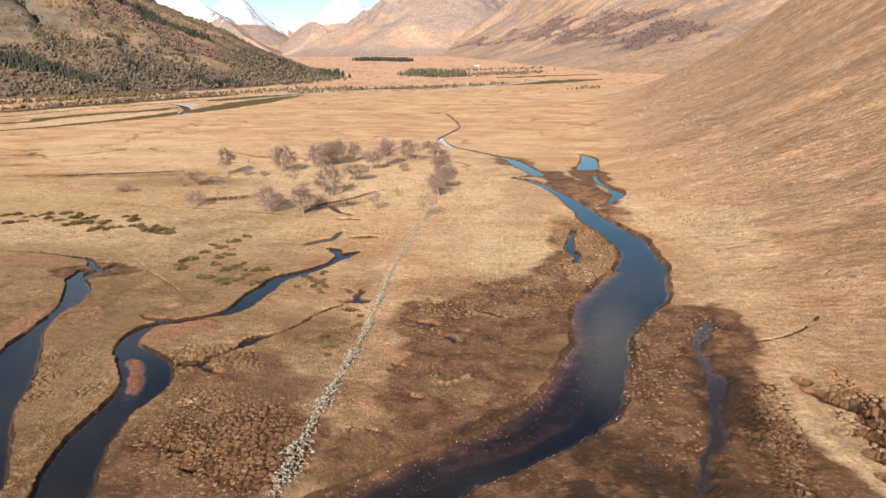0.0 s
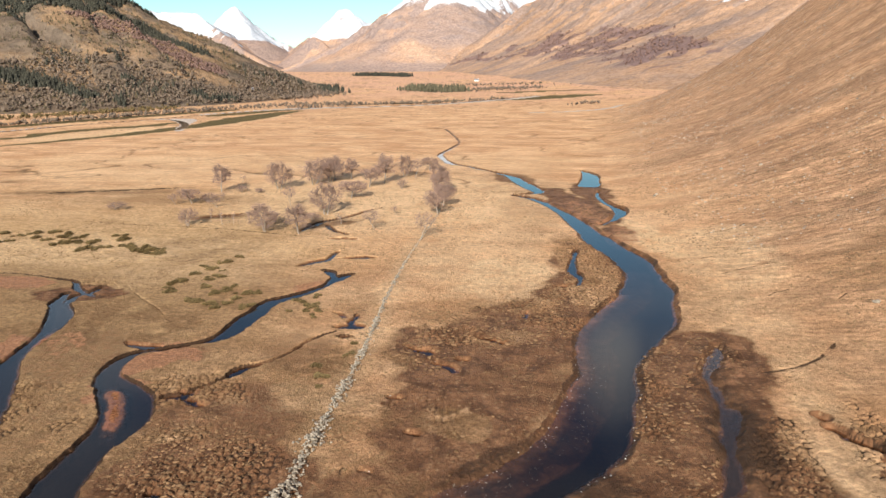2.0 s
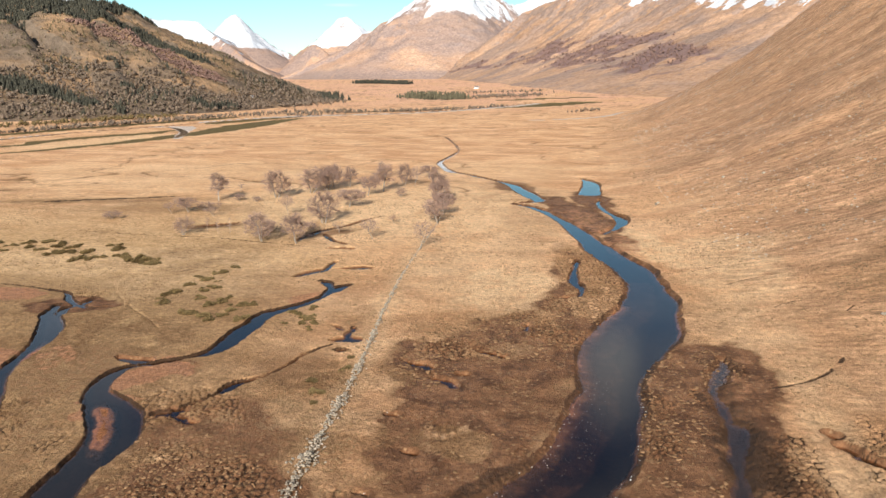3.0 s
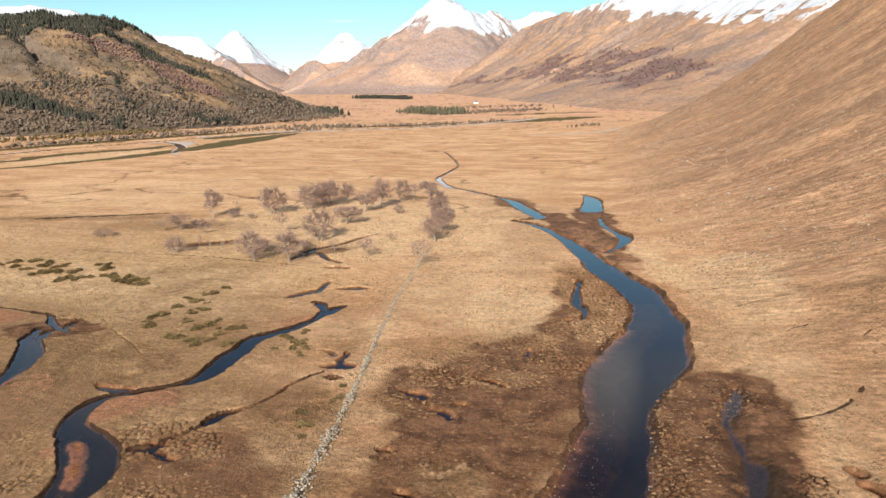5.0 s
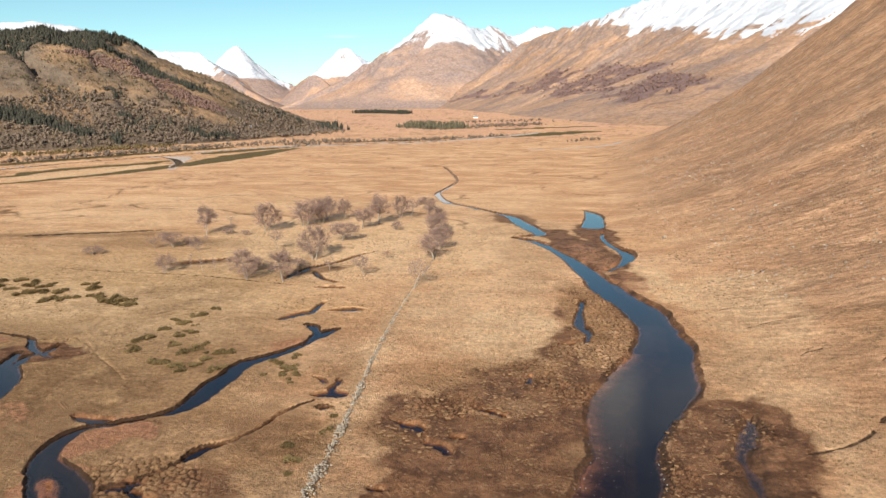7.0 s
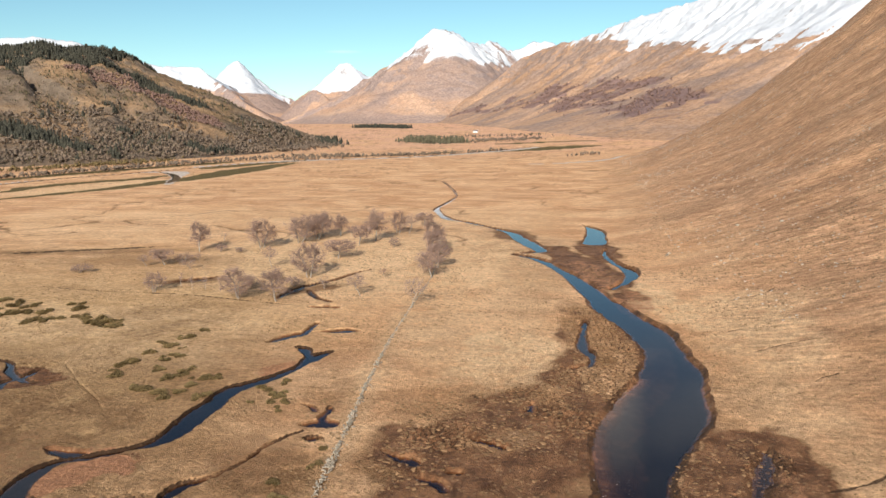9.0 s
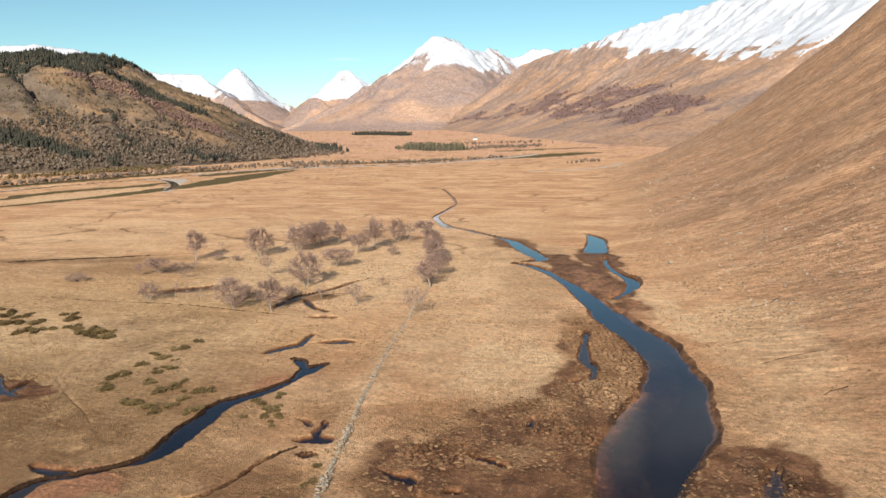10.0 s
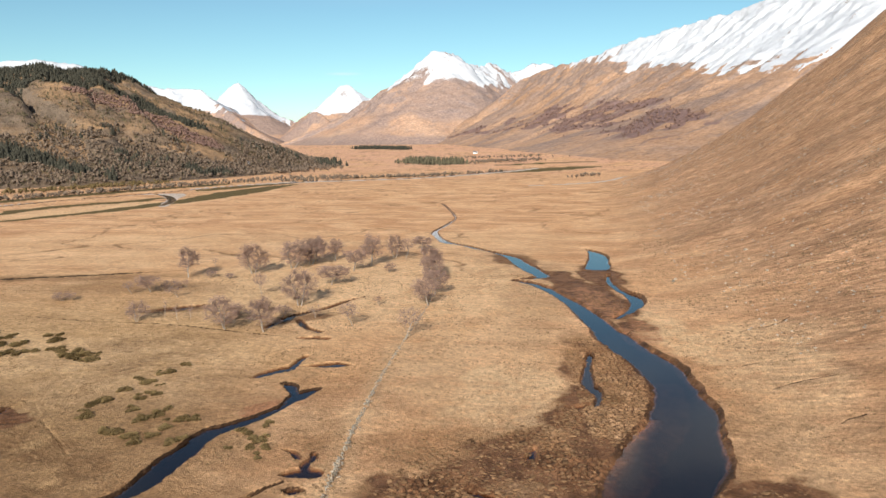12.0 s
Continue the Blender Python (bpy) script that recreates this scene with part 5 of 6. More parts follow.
TREES += ((-55.0, 179.2, 7.3, 7.5, 1), (-72.2, 188.4, 4.8, 1.3, 3), (-68.3, 186.3, 4.0, 1.5, 3), (-65.4, 186.4, 4.2, 1.3, 3), (-77.0, 184.7, 4.9, 4.8, 4), (-88.4, 215.9, 5.2, 6.3, 5), (-92.6, 213.7, 3.3, 3.9, 2), (-80.2, 220.3, 2.7, 2.2, 2), (-80.0, 236.6, 2.3, 3.7, 4))
TREES += ((-73.6, 234.9, 1.7, 3.3, 4), (-78.3, 209.7, 2.7, 4.7, 2), (-86.0, 255.7, 3.2, 2.2, 3), (-106.7, 205.5, 2.4, 5.2, 4), (-84.9, 219.6, 2.6, 5.2, 4), (-56.0, 190.2, 3.2, 3.9, 4))
heights = terrain([t[0] for t in TREES], [t[1] for t in TREES])[0]
first_pose = {}
for (x, y, tall, wide, k), z in zip(TREES, heights):
    ob, unit, broad, label = TREE_KINDS[k]
    tagged(ob, label, "tree", "bare trees on the marsh")
    m = Matrix.LocRotScale((x, y, z), Euler((0, 0, rng.uniform(0, 6.28))), (1.14 * wide / broad, 1.14 * wide / broad, 1.04 * tall / unit))
    if k in first_pose:
        copy_thing(ob, m)
    else:
        first_pose[k] = m
for k, m in first_pose.items():
    TREE_KINDS[k][0].matrix_world = m

# ---- gorse ----
def gorse_mesh(seed, sprigs=420):
    """A low cushion of many short upright sprigs, uneven in outline."""
    r = random.Random(seed)
    verts, faces = [], []
    lobes = [(r.gauss(0, 0.38), r.gauss(0, 0.3), r.uniform(0.35, 0.6), r.uniform(0.3, 0.62)) for _ in range(5)]
    for _ in range(sprigs):
        cx, cy, wide, tall = r.choice(lobes)
        turn, up = r.uniform(0, 6.283), math.acos(r.uniform(0.0, 1.0))
        way = Vector((math.cos(turn) * math.sin(up), math.sin(turn) * math.sin(up), math.cos(up)))
        foot = Vector((cx + way.x * wide * 0.75, cy + way.y * wide * 0.75, way.z * tall * 0.8))
        tip = foot + (way + Vector((r.gauss(0, 0.35), r.gauss(0, 0.35), 0.35))).normalized() * r.uniform(0.12, 0.26)
        spike(verts, faces, foot - way * 0.12, tip, r.uniform(0.05, 0.085))
    return mesh_from("gorse", verts, faces, GORSE)


GORSE_MESHES = [gorse_mesh(k) for k in range(5)]
GORSE_NEAR = ((-77.4, 159.7), (-72.2, 156.3), (-58.0, 146.6), (-54.2, 150.3), (-55.1, 149.2), (-53.1, 154.0), (-55.3, 144.8), (-57.1, 140.6), (-57.9, 135.9), (-53.4, 136.9), (-52.0, 139.0), (-51.9, 132.6),
              (-59.4, 134.3), (-57.9, 129.8), (-48.9, 128.6), (-47.9, 129.7), (-44.0, 126.0), (-43.2, 129.2), (-41.4, 128.9), (-52.0, 124.0), (-50.0, 123.2), (-47.7, 123.0), (-44.7, 122.8), (-45.9, 120.6), (-40.9, 121.6), (-47.5, 131.9))
GORSE_WALL = ((-32.7, 125.1), (-31.6, 124.1), (-30.1, 122.9), (-29.1, 122.0), (-27.9, 120.0), (-30.2, 119.9), (-33.0, 119.5), (-29.9, 127.8), (-19.0, 101.2), (-20.6, 93.3), (-21.9, 93.8), (-19.2, 105.1), (-28.3, 118.0), (-27.9, 116.6), (-21.2, 90.2), (-22.6, 97.0))
GORSE_BANK = ((-95.5, 166.3), (-92.1, 165.6), (-86.2, 161.9), (-86.6, 169.0), (-80.6, 162.0), (-78.2, 159.8), (-76.1, 157.7), (-72.4, 156.4), (-87.7, 160.7), (-90.3, 159.6), (-121.7, 173.3), (-118.8, 174.7), (-113.6, 172.3),
              (-111.5, 175.0), (-107.1, 176.4), (-102.4, 172.0), (-97.8, 170.3), (-89.5, 172.4), (-115.0, 165.4), (-112.9, 166.7), (-100.0, 164.1), (-97.3, 165.4), (-82.4, 163.6), (-74.3, 159.4), (-105.0, 168.0), (-109.0, 170.5))
for places, label, small, big, extra in ((GORSE_NEAR, "low olive gorse bush on the dry bank", 0.9, 1.5, 1), (GORSE_WALL, "small olive gorse bush near the stone wall", 0.6, 1.1, 0), (GORSE_BANK, "spreading dark gorse bush on the grassy rise", 1.1, 2.0, 1)):
    full = [(x, y, 1.0) for x, y in places]
    for x, y in places:
        full += [(x + rng.normal(0, 1.0), y + rng.normal(0, 1.2), 0.55)] * extra
    for (x, y, much), z in zip(full, terrain([p[0] for p in full], [p[1] for p in full])[0]):
        ob = new("gorse_bush", GORSE_MESHES[rng.integers(5)])
        size = rng.uniform(small, big) * much
        ob.matrix_world = Matrix.LocRotScale((x, y, z - 0.03), Euler((0, 0, rng.uniform(0, 6.3))), (size * 1.15, size, size * 0.8))
        tagged(ob, label, "gorse bush", "gorse bushes")


# ---- turf hummocks on the mud ----
def hummock_mesh(seed):
    bm = bmesh.new()
    bmesh.ops.create_icosphere(bm, subdivisions=2, radius=0.5)
    for v in bm.verts:
        flat = Vector((v.co.x, v.co.y, 0))
        wide = 1 + 0.9 * noise.noise(flat * 2.4 + Vector((seed * 2.7, -seed, 0)))
        v.co.x, v.co.y = v.co.x * wide * (0.85 + 0.1 * seed), v.co.y * wide
        v.co.z = (math.tanh(v.co.z * 4) * 0.28 + 0.2 * v.co.z) * (1 + 0.7 * noise.noise(v.co * 3 + Vector((0, 0, seed))))
    me = bpy.data.meshes.new("hummock")
    bm.to_mesh(me)
    bm.free()
    return me


HUMMOCKS = [hummock_mesh(k) for k in range(7)]


def scatter(cx, cy, rx, ry, turn, gap, keep, small, big):
    """Jittered places in an ellipse, thinned by a patchy noise."""
    n, m = int(2.4 * rx / gap), int(2.4 * ry / gap)
    u, v = np.meshgrid(np.linspace(-1.2, 1.2, max(n, 2)), np.linspace(-1.2, 1.2, max(m, 2)))
    u, v = u.ravel() + rng.uniform(-0.5, 0.5, u.size) * gap / rx, v.ravel() + rng.uniform(-0.5, 0.5, v.size) * gap / ry
    c, s = math.cos(radians(turn)), math.sin(radians(turn))
    x, y = cx + u * rx * c - v * ry * s, cy + u * rx * s + v * ry * c
    ok = (np.hypot(u, v) + 0.35 * fbm(x, y, 4, 3, 77) < 1) & (fbm(x, y, 5, 3, 78) * 0.6 + rng.uniform(0, 1, x.size) * 0.7 < keep)
    return [(a, b, small + (big - small) * rng.random() ** 2.2) for a, b in zip(x[ok], y[ok])]


def build_hummocks(label, zones):
    spots = [p for zone in zones for p in scatter(*zone)]
    z = terrain([p[0] for p in spots], [p[1] for p in spots])[0]
    poses = []
    for (x, y, size), h in zip(spots, z):
        if h < WATER_LEVEL - 0.2:
            continue
        poses.append((rng.integers(7), x, y, h - 0.06 * size, size, size * rng.uniform(0.25, 0.5), rng.uniform(0, 6.3), rng.normal(0, 0.12)))
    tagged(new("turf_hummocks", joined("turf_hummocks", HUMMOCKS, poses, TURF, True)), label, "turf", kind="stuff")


build_hummocks("clumps of pale turf standing on brown mud", [(-7, 106, 6, 8, 0, 0.75, 0.5, 0.2, 0.7), (32, 103, 3.5, 6, 0, 0.7, 0.5, 0.25, 0.7), (2, 114, 15, 8, 14, 0.7, 0.6, 0.25, 0.8), (10, 125, 8, 8, 30, 0.7, 0.55, 0.25, 0.8), (-8, 101, 6, 6, 0, 0.8, 0.4, 0.3, 0.75), (4, 100, 9, 8, 0, 0.9, 0.25, 0.2, 0.6), (-2, 82, 10, 12, 0, 1.0, 0.22, 0.18, 0.5)])
build_hummocks("crowded turf clumps on a low river island", [(21.3, 152, 5.2, 21, 4, 1.1, 0.5, 0.35, 0.9), (15, 129, 6, 7, 0, 0.8, 0.6, 0.3, 0.9)])
build_hummocks("rough turf clumps between river and ditch", [(22.5, 92, 4.2, 17, -12, 0.7, 0.42, 0.2, 0.65), (20, 74, 4, 10, -5, 0.7, 0.3, 0.2, 0.6), (31.5, 72, 1.5, 15, -12, 0.6, 0.4, 0.25, 0.65)])
build_hummocks("dark broken turf beside the stone wall", [(-30, 71, 9, 8.5, 0, 0.45, 0.62, 0.2, 0.55), (-25, 63, 8, 6, 0, 0.6, 0.4, 0.2, 0.6), (-36, 80, 5, 4, 0, 0.6, 0.5, 0.25, 0.6)])
build_hummocks("turf clumps among bog pools at the slope's foot", [(42.3, 78, 2.4, 10, 0, 0.8, 0.5, 0.25, 0.7), (45, 70, 4, 8, 0, 0.8, 0.5, 0.25, 0.7)])
build_hummocks("turf clumps on red mud between two river arms", [(30, 202, 4, 14, 12, 1.0, 0.45, 0.4, 0.9), (12, 240, 4, 8, 0, 1.1, 0.4, 0.4, 0.9)])

# ---- stones ----
PEBBLES = [rock_mesh("pebble", 20 + k, RUBBLE, 0.5) for k in range(3)]


def build_pebbles():
    poses = []
    x, y = rng.uniform(-22, 20, 2600), 56 + 45 * rng.random(2600) ** 1.5
    z = terrain(x, y)[0]
    for a, b, h in zip(x, y, z):
        if WATER_LEVEL - 0.9 < h < WATER_LEVEL + 0.25:
            poses.append((rng.integers(3), a, b, h + 0.02, *(2 * [rng.uniform(0.06, 0.2)]), rng.uniform(0, 6.3), 0))
    tagged(new("pebbles", joined("pebbles", PEBBLES, poses, SHELL)), "pale pebbles and shells on the shallow river bed", "pebbles", kind="stuff")


build_pebbles()
BOULDERS = [rock_mesh("boulder", 40 + k, STONE, 0.7, 2, 0.45) for k in range(5)]


def build_boulders():
    spots = [(60.8, 116.8, 1.1), (51.0, 224.5, 1.3), (52.2, 227.0, 1.1)]
    while len(spots) < 70:
        y = 150 + 420 * rng.random() ** 0.8
        x = foot_of_hill(y) + 25 + rng.uniform(0, 1) ** 1.2 * (0.45 * y - 10)
        if rng.random() < 0.5 + fbm([x * 0.4], [y], 40, 3, 83)[0]:
            spots.append((x, y, rng.uniform(0.5, 1.3)))
    z = terrain([p[0] for p in spots], [p[1] for p in spots])[0]
    for (x, y, size), h in zip(spots, z):
        ob = new("boulder", BOULDERS[rng.integers(5)])
        ob.matrix_world = Matrix.LocRotScale((x, y, h + 0.08 * size), Euler((rng.normal(0, 0.2), rng.normal(0, 0.2), rng.uniform(0, 6.3))), (size, size * 0.9, size))
        tagged(ob, "pale weathered boulder on the grassy hillside", "boulder", "boulders on the hillside")
    n = 6000
    y = 150 + 590 * rng.random(n) ** 0.8
    x = foot_of_hill(y) + 8 + rng.random(n) ** 1.1 * (0.55 * y)
    keep = fbm(x * 0.4, y, 34, 4, 83) + 0.45 * rng.random(n) > 0.26
    x, y = x[keep], y[keep]
    z = terrain(x, y)[0]
    poses = [(rng.integers(3), a, b, h + 0.05, *(2 * [rng.uniform(0.2, 0.5) + 0.0009 * b]), rng.uniform(0, 6.3), 0.2) for a, b, h in zip(x, y, z)]
    tagged(new("scree_stones", joined("scree_stones", PEBBLES, poses, SCREE)), "loose pale stones strewn over the hillside", "stones", kind="stuff")


build_boulders()


# ---- tussocks ----
def tufts(name, label, x, y, z, small, big, material, blades=4, splay=0.5):
    """Many small tufts of a few upright blades each, joined into one mesh."""
    n = len(x)
    size, turn = rng.uniform(small, big, n), rng.uniform(0, 6.283, n)
    verts, faces, base = [], [], 0
    for k in range(blades):
        w = turn + 6.283 * k / blades
        cx, cy = x + np.cos(w) * size * 0.3, y + np.sin(w) * size * 0.3
        wide = size * rng.uniform(0.3, 0.5, n)
        tip = np.stack([cx + np.cos(w) * size * splay * rng.random(n), cy + np.sin(w) * size * splay * rng.random(n), z + size * rng.uniform(0.35, 0.8, n)], -1)
        ring = [np.stack([cx + np.cos(w + q) * wide, cy + np.sin(w + q) * wide, z - 0.06], -1) for q in (0.0, 2.09, 4.19)]
        verts.append(np.stack([*ring, tip], 1).reshape(-1, 3))
        corner = base + 4 * np.arange(n)[:, None, None]
        faces.append((corner + np.array([[0, 1, 3], [1, 2, 3], [2, 0, 3]])[None]).reshape(-1, 3))
        base += 4 * n
    return plain_mesh(name, label, np.vstack(verts), np.vstack(faces), material, "grass")


def plain_mesh(name, label, verts, faces, material, category):
    me = bpy.data.meshes.new(name)
    me.vertices.add(len(verts))
    me.vertices.foreach_set("co", verts.astype(np.float32).ravel())
    me.loops.add(faces.size)
    me.loops.foreach_set("vertex_index", faces.astype(np.int32).ravel())
    me.polygons.add(len(faces))
    me.polygons.foreach_set("loop_start", np.arange(0, faces.size, 3, dtype=np.int32))
    me.update(calc_edges=True)
    me.materials.append(material)
    return tagged(new(name, me), label, category, kind="stuff")


def build_tussocks():
    n = 60000
    y = 52 + 190 * rng.random(n) ** 1.3
    x = rng.uniform(-1, 1, n) * (0.62 * np.hypot(y, 40) + 8)
    z, wet, dry = terrain(x, y)
    patch = fbm(x, y, 9, 4, 111) + 0.5 * fbm(x, y, 2.5, 2, 112)
    grassy = (wet[0] < 0.35) & (wet[2] < 0.25) & (wet[1] < 0.3) & (z > WATER_LEVEL + 0.2) & (patch + 0.6 * rng.random(n) > 0.35)
    k = np.nonzero(grassy)[0][:22000]
    tufts("grass_tussocks", "dry golden grass tussocks over the flats", x[k], y[k], z[k], 0.1, 0.32, TUSSOCK)
    n = 30000
    y = 100 + 520 * rng.random(n) ** 1.2
    x = foot_of_hill(y) + 2 + rng.random(n) * 0.62 * y
    patch = fbm(x * 0.5, y, 22, 4, 113) + 0.5 * fbm(x, y, 6, 3, 114)
    k = np.nonzero((patch + 0.5 * rng.random(n) > 0.38) & (x < 0.62 * np.hypot(y, 40) + 8))[0][:14000]
    tufts("heather_tufts", "dark heather and sedge tufts over the hillside", x[k], y[k], terrain(x[k], y[k])[0], 0.15, 0.5, HEATHER)


build_tussocks()


# ---- far woods ----
def conifer_template(seed):
    r = random.Random(seed)
    verts, faces = [], []
    for k, (z, wide) in enumerate(((0.08, 0.26), (0.32, 0.21), (0.56, 0.15), (0.76, 0.09))):
        base = len(verts)
        for j in range(6):
            w = 6.283 * (j + 0.5 * (k % 2)) / 6
            q = wide * r.uniform(0.65, 1.25)
            verts.append((q * math.cos(w), q * math.sin(w), z + r.uniform(-0.05, 0.05)))
        verts.append((r.gauss(0, 0.01), r.gauss(0, 0.01), min(1.0, z + 0.36)))
        faces.extend((base + j, base + (j + 1) % 6, base + 6) for j in range(6))
    return verts, faces


def broadleaf_template(seed, sprays=17):
    """A small bare tree as a loose, rounded crown of sprays on a stem."""
    r = random.Random(seed)
    verts, faces = [], []
    spike(verts, faces, Vector((0, 0, -0.05)), Vector((0, 0, 0.8)), 0.035)
    for _ in range(sprays):
        way = Vector((r.gauss(0, 1), r.gauss(0, 1), r.gauss(0.2, 0.8))).normalized()
        tip = Vector((way.x * 0.4, way.y * 0.4, 0.55 + way.z * 0.42)) * r.uniform(0.85, 1.12)
        spike(verts, faces, Vector((0, 0, 0.5)).lerp(tip, r.uniform(0.25, 0.5)), tip, r.uniform(0.09, 0.16))
    return verts, faces


def woods(name, label, templates, x, y, z, tall, material):
    """Many far trees joined into one mesh."""
    verts, faces, base = [], [], 0
    kits = [(np.array(v), np.array(f)) for v, f in templates]
    for a, b, h, t in zip(x, y, z, tall):
        v, f = kits[rng.integers(len(kits))]
        w, lean = rng.uniform(0, 6.3), rng.uniform(0.8, 1.25)
        c, s = math.cos(w), math.sin(w)
        verts.append(np.stack([(v[:, 0] * c - v[:, 1] * s) * t * lean + a, (v[:, 0] * s + v[:, 1] * c) * t * lean + b, v[:, 2] * t + h - 0.3], -1))
        faces.append(f + base)
        base += len(v)
    verts, faces = np.vstack(verts), np.vstack(faces)
    return plain_mesh(name, label, verts, faces, material, "woods")


def on_grid(grid, x0, y0, cell, x, y):
    gx, gy = np.clip((x - x0) / cell, 0, grid.shape[1] - 1.01), np.clip((y - y0) / cell, 0, grid.shape[0] - 1.01)
    i, j = gy.astype(int), gx.astype(int)
    u, v = gx - j, gy - i
    return (grid[i, j] * (1 - u) + grid[i, j + 1] * u) * (1 - v) + (grid[i + 1, j] * (1 - u) + grid[i + 1, j + 1] * u) * v


CONIFERS = [conifer_template(k) for k in range(5)]
BROADLEAVES = [broadleaf_template(k) for k in range(6)]


def hill_woods():
    n = 120000
    x, y = rng.uniform(-1000, -200, n), rng.uniform(600, 1420, n)
    hz = on_grid(LEFT_GRID, -1300, 520, 5.0, x, y)
    floor = terrain(x, y)[0]
    z = np.maximum(hz, floor)
    patch, clump = fbm(x, y, 120, 4, 101), fbm(x, y, 40, 4, 103)
    dense = rng.random(n)
    on_hill = hz > floor + 1

    def band(points, reach, least):
        line = smooth_line([(a, b, wide) for a, b, wide in points])
        return on_hill & (edge_distance(line, x, y, 60) + reach * clump + 0.5 * reach * patch < 0) & (dense < least)

    crest = band([(-760, 975, 26), (-700, 985, 30), (-645, 988, 34), (-600, 992, 32), (-573, 1006, 22)], 18, 0.9)
    crest |= band([(-573, 1006, 8), (-552, 1041, 12), (-541, 1081, 16), (-527, 1110, 18), (-508, 1152, 18), (-483, 1196, 16), (-457, 1249, 8)], 14, 0.9)
    crest |= band([(-600, 975, 26), (-560, 976, 28), (-532, 980, 24), (-510, 1006, 20), (-490, 1028, 19), (-465, 1026, 17), (-440, 1018, 15), (-415, 1014, 11), (-390, 1016, 5)], 13, 0.95)
    crest |= band([(-660, 955, 20), (-620, 940, 22), (-588, 925, 14)], 14, 0.8)
    low_dark = band([(-520, 748, 13), (-481, 753, 16), (-455, 746, 16), (-428, 740, 13), (-395, 730, 9), (-368, 735, 6)], 14, 0.8)
    low_dark |= band([(-402, 812, 7), (-394, 815, 4)], 8, 0.8) | band([(-330, 832, 9), (-312, 822, 8), (-300, 850, 8)], 10, 0.6)
    low_dark |= (on_hill & (z < 60) & (clump > 0.3) & (patch > 0) & (dense < 0.1))
    red = band([(-530, 940, 6), (-512, 948, 12), (-481, 961, 17), (-456, 965, 21), (-437, 966, 23), (-408, 968, 23), (-372, 962, 21), (-352, 958, 12)], 8, 0.95) & ~crest
    mixed = on_hill & ~crest & ~low_dark & ~red & (z < np.interp(x, [-530, -485, -449, -423, -376, -338], [50, 50, 56, 52, 40, 30]) + 22 * clump) & (dense < 0.3 + 0.3 * clump)
    mixed |= on_hill & ~crest & ~red & (z < 95) & (clump + 0.5 * patch > 0.05) & (dense < 0.03)
    shrubs = on_hill & ~crest & ~red & (clump + 0.6 * fbm(x, y, 14, 3, 107) > -0.05) & (rng.random(n) < 0.2 + 0.2 * clump)
    for mask, name, label, kit, mat, lo, hi in ((crest, "conifer_woods", "dark conifers along the hill's crest", CONIFERS, CONIFER, 4.5, 8.5), (low_dark, "pine_woods", "dark green pines and gorse low on the hill", CONIFERS, CONIFER, 4, 9),
                                                (red, "larch_woods", "bare russet larches on the hillside", BROADLEAVES, LARCH, 2.5, 4.5), (mixed, "birch_woods", "bare grey-brown birch woods at the hill's foot", BROADLEAVES, BIRCH, 2.6, 5.8),
                                                (shrubs, "hill_shrubs", "olive juniper and heather bushes over the hill", CONIFERS, SHRUB, 1.4, 4.0)):
        k = np.nonzero(mask)[0][:13000]
        woods(name, label, kit, x[k], y[k], z[k], rng.uniform(lo, hi, len(k)), mat)


hill_woods()


def valley_woods():
    """Blocks of trees far up the glen and scrub along the broad river."""
    def strip(points, count, wide, lo, hi):
        line = smooth_line(points)
        k = rng.uniform(0, len(line) - 1.001, count)
        i, u = k.astype(int), k % 1
        x, y = (line[i, c] * (1 - u) + line[i + 1, c] * u for c in (0, 1))
        x, y = x + rng.normal(0, 1, count) * wide * 0.5, y + rng.normal(0, 1, count) * wide
        return x, y, terrain(x, y)[0], rng.uniform(lo, hi, count)

    for name, label, kit, mat, strips in (
            ("plantation", "dark conifer plantation on the valley floor", CONIFERS, CONIFER, (
                ([(-350, 2000), (-280, 1980), (-200, 1900)], 300, 14, 9, 12), ([(-320, 1180), (-285, 1130), (-250, 1120), (-215, 1080)], 90, 14, 5, 12),
                ([(-330, 1230), (-300, 1240), (-270, 1260)], 90, 16, 5, 9), ([(-296, 1215), (-272, 1190), (-236, 1172)], 110, 9, 7, 13))),
            ("pine_stand", "olive pine stand on the valley floor", CONIFERS, PINE, (
                ([(-118, 1180), (-80, 1150), (-42, 1135)], 300, 22, 5, 12), ([(-140, 1200), (-118, 1190)], 24, 14, 3, 6))),
            ("scrub_woods", "bare brown scrub along the broad river", BROADLEAVES, BIRCH, (
                ([(-372, 470), (-345, 520), (-322, 570), (-300, 620), (-282, 660), (-258, 700)], 280, 10, 2, 5), ([(-262, 700), (-235, 745), (-200, 790), (-150, 815)], 150, 14, 2, 5),
                ([(-200, 740), (-140, 785), (-80, 815), (-30, 860), (20, 940)], 260, 8, 2, 5), ([(-20, 1160), (30, 1200), (90, 1230)], 160, 22, 3, 6), ([(-310, 900), (-260, 960), (-230, 1040)], 320, 30, 4, 8),
                ([(86, 770), (106, 800), (122, 815)], 24, 6, 3, 5), ([(-130, 1300), (0, 1350), (120, 1400)], 120, 30, 3, 6))),
            ("gorse_scrub", "dark olive gorse scrub on the flats", BROADLEAVES, GORSE, (
                ([(-410, 560), (-380, 620), (-345, 680), (-315, 720)], 420, 20, 2, 4.5),))):
        got = [np.concatenate(c) for c in zip(*(strip(*s) for s in strips))]
        woods(name, label, kit, *got[:3], got[3], mat)


valley_woods()


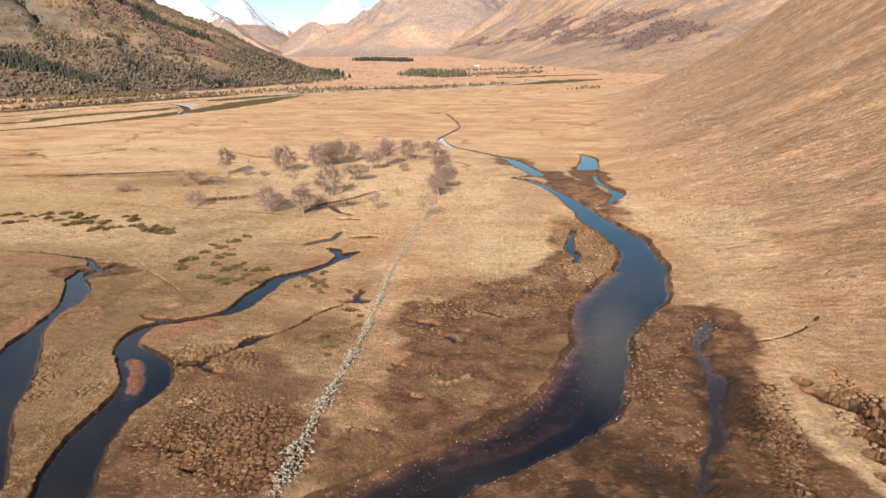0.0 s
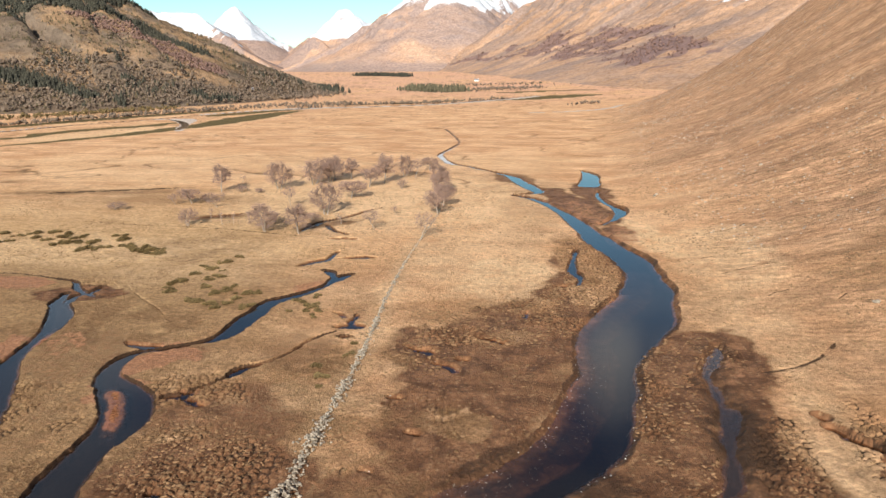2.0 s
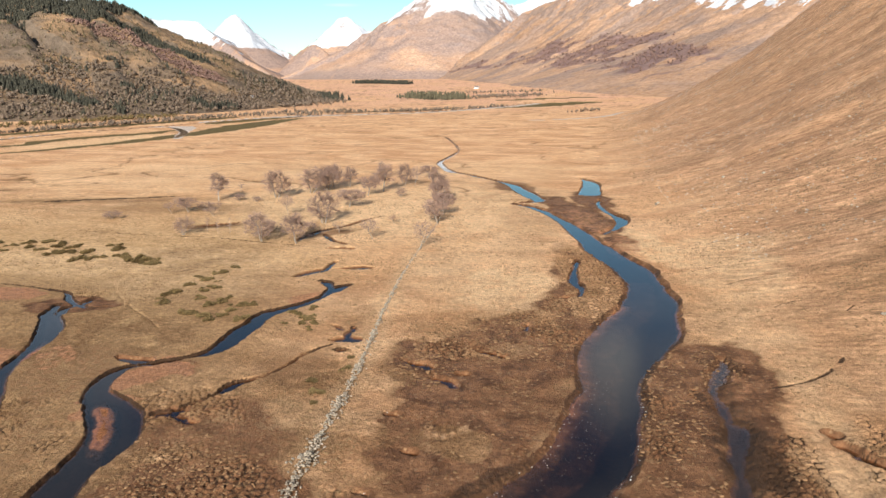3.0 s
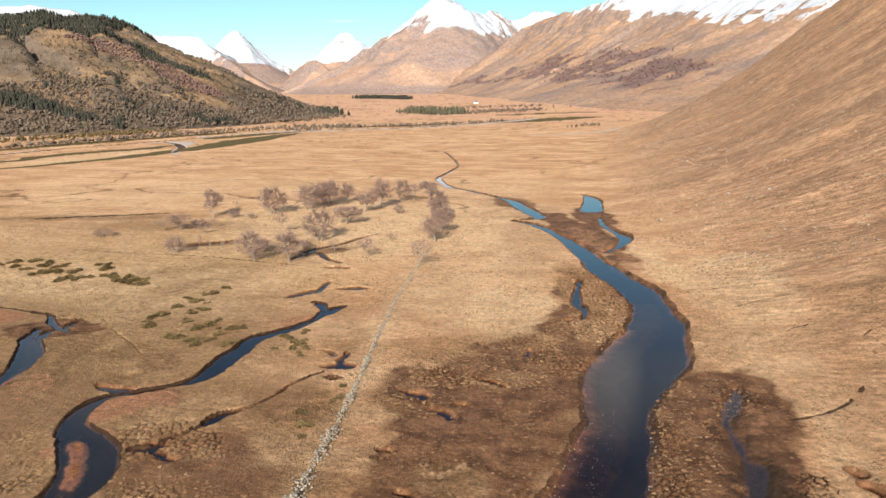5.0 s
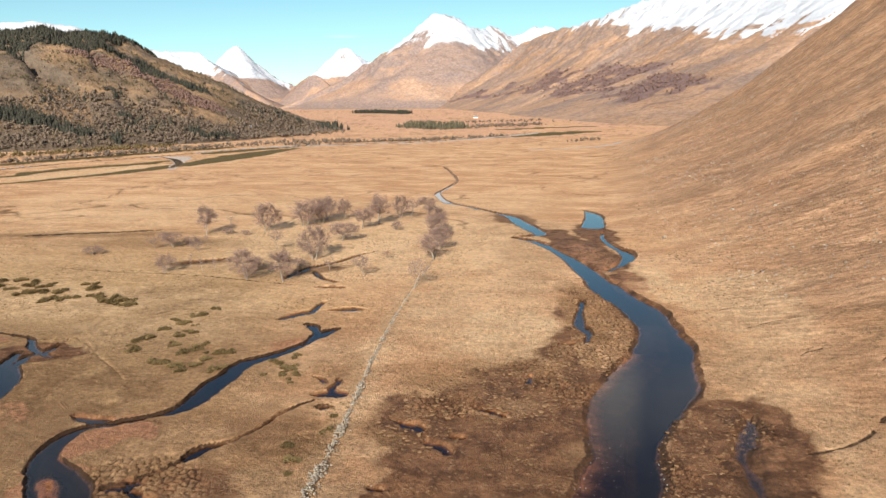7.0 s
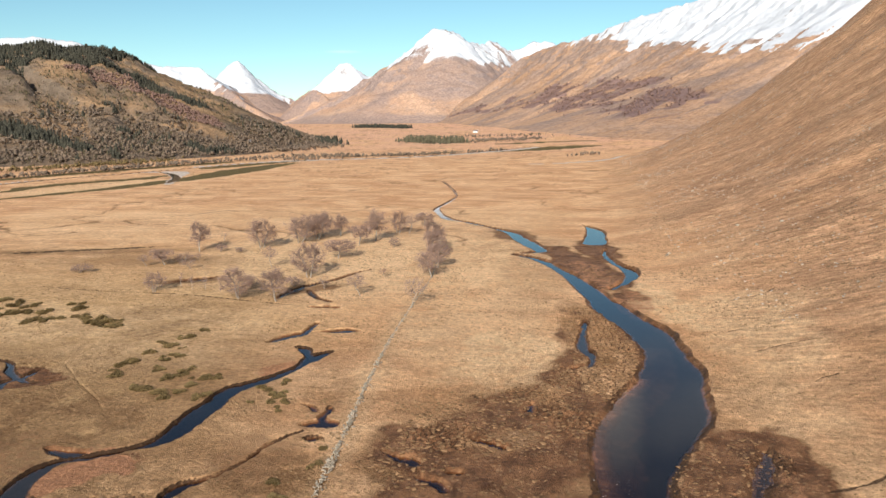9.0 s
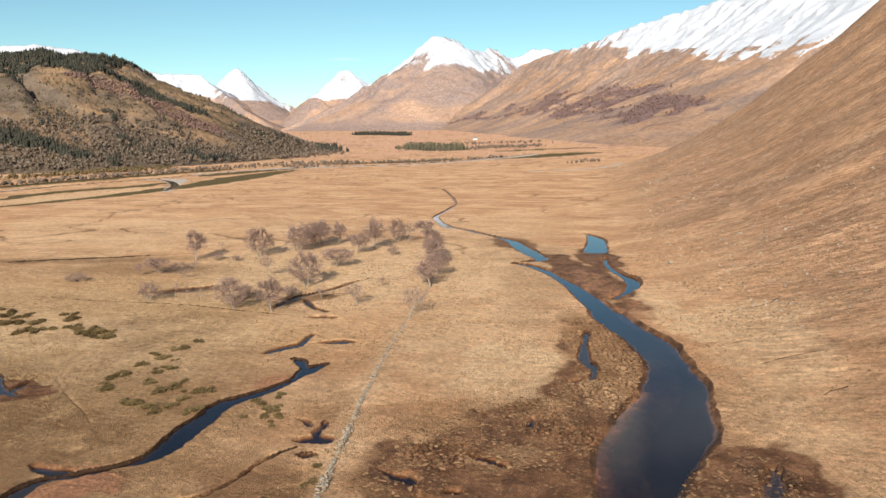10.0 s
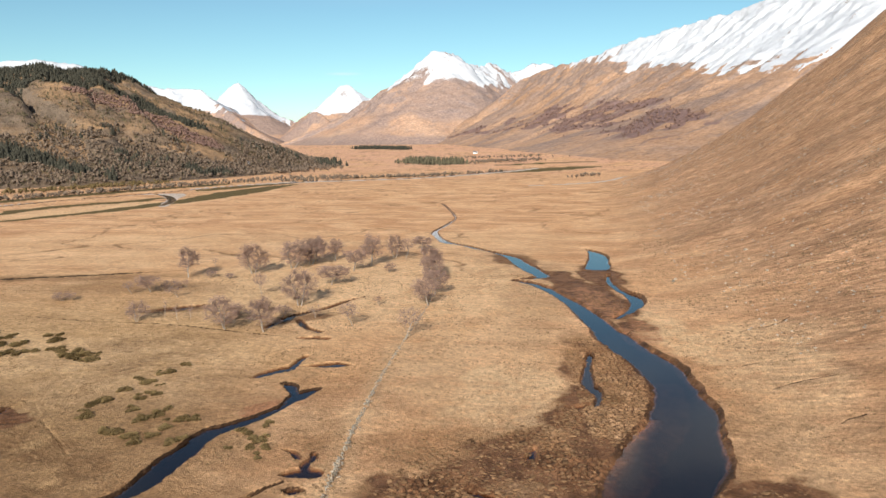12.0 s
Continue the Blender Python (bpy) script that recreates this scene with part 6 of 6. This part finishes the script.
def slope_woods():
    n = 16000
    x, y = rng.uniform(-200, 1200, n), rng.uniform(1400, 2700, n)
    z = on_grid(RIGHT_GRID, -250, 1150, 5.0, x, y)
    k = np.nonzero((z > terrain(x, y)[0] + 2) & (right_woods(x, y, z) > 0.25 + 0.75 * rng.random(n)))[0][:4500]
    woods("slope_woods", "purple bare birch woods on the mountainside", BROADLEAVES[:3], x[k], y[k], z[k], rng.uniform(4, 8, len(k)), LARCH)


slope_woods()


# ---- cottages ----
def box(name, parent, material, x, y, z, w, d, h, label=""):
    bm = bmesh.new()
    bmesh.ops.create_cube(bm, size=1)
    bmesh.ops.scale(bm, verts=bm.verts, vec=(w, d, h))
    bmesh.ops.translate(bm, verts=bm.verts, vec=(x, y, z + h / 2))
    me = bpy.data.meshes.new(name)
    bm.to_mesh(me)
    bm.free()
    me.materials.append(material)
    return part(name, me, parent, label)


def cottage(x, y, z, turn, size=1.0):
    home = tagged(new("cottage"), "small whitewashed cottage with a slate roof", "cottage", "white cottages in the glen")
    w, d, h, ridge = 11.0, 6.0, 3.6, 2.6
    wall = mesh_from("wall", [(-w / 2, -d / 2, -1), (w / 2, -d / 2, -1), (w / 2, d / 2, -1), (-w / 2, d / 2, -1), (-w / 2, -d / 2, h), (w / 2, -d / 2, h), (w / 2, d / 2, h), (-w / 2, d / 2, h), (-w / 2, 0, h + ridge), (w / 2, 0, h + ridge)],
                     [(0, 1, 5, 4), (2, 3, 7, 6), (1, 2, 6, 9, 5), (3, 0, 4, 8, 7)], WHITEWASH)
    part("wall", wall, home)
    o = 0.35
    roof = mesh_from("roof", [(sx * (w / 2 + o), sy * (d / 2 + o), h - 0.25 + dz) for sx in (-1, 1) for sy in (-1, 1) for dz in (0.0, 0.2)] + [(sx * (w / 2 + o), 0, h + ridge + dz) for sx in (-1, 1) for dz in (0.05, 0.28)],
                     [(0, 4, 10, 8), (1, 9, 11, 5), (2, 8, 10, 6), (3, 7, 11, 9), (0, 1, 5, 4), (2, 6, 7, 3), (0, 8, 9, 1), (2, 3, 9, 8), (4, 5, 11, 10), (6, 10, 11, 7)], SLATE)
    part("roof", roof, home, "grey slate roof")
    for k in (-1, 1):
        box("chimney", home, WHITEWASH, k * (w / 2 - 0.6), 0, h + ridge - 0.5, 0.9, 0.7, 1.7)
    for k in (-3.4, 3.4):
        box("window", home, GLASS, k, -d / 2 - 0.02, 1.1, 1.1, 0.1, 1.3, "dark glazed window")
    box("door", home, SLATE, 0, -d / 2 - 0.02, 0, 1.0, 0.1, 2.05, "dark wooden door")
    home.matrix_world = Matrix.LocRotScale((x, y, z), Euler((0, 0, turn)), (size, size, size))


cottage(-297, 930, max(float(on_grid(LEFT_GRID, -1300, 520, 5.0, np.array([-297.0]), np.array([930.0]))[0]), height(-297, 930)) - 0.6, 1.3, 0.45)
cottage(-20, 1560, height(-20, 1560), -0.3, 0.8)
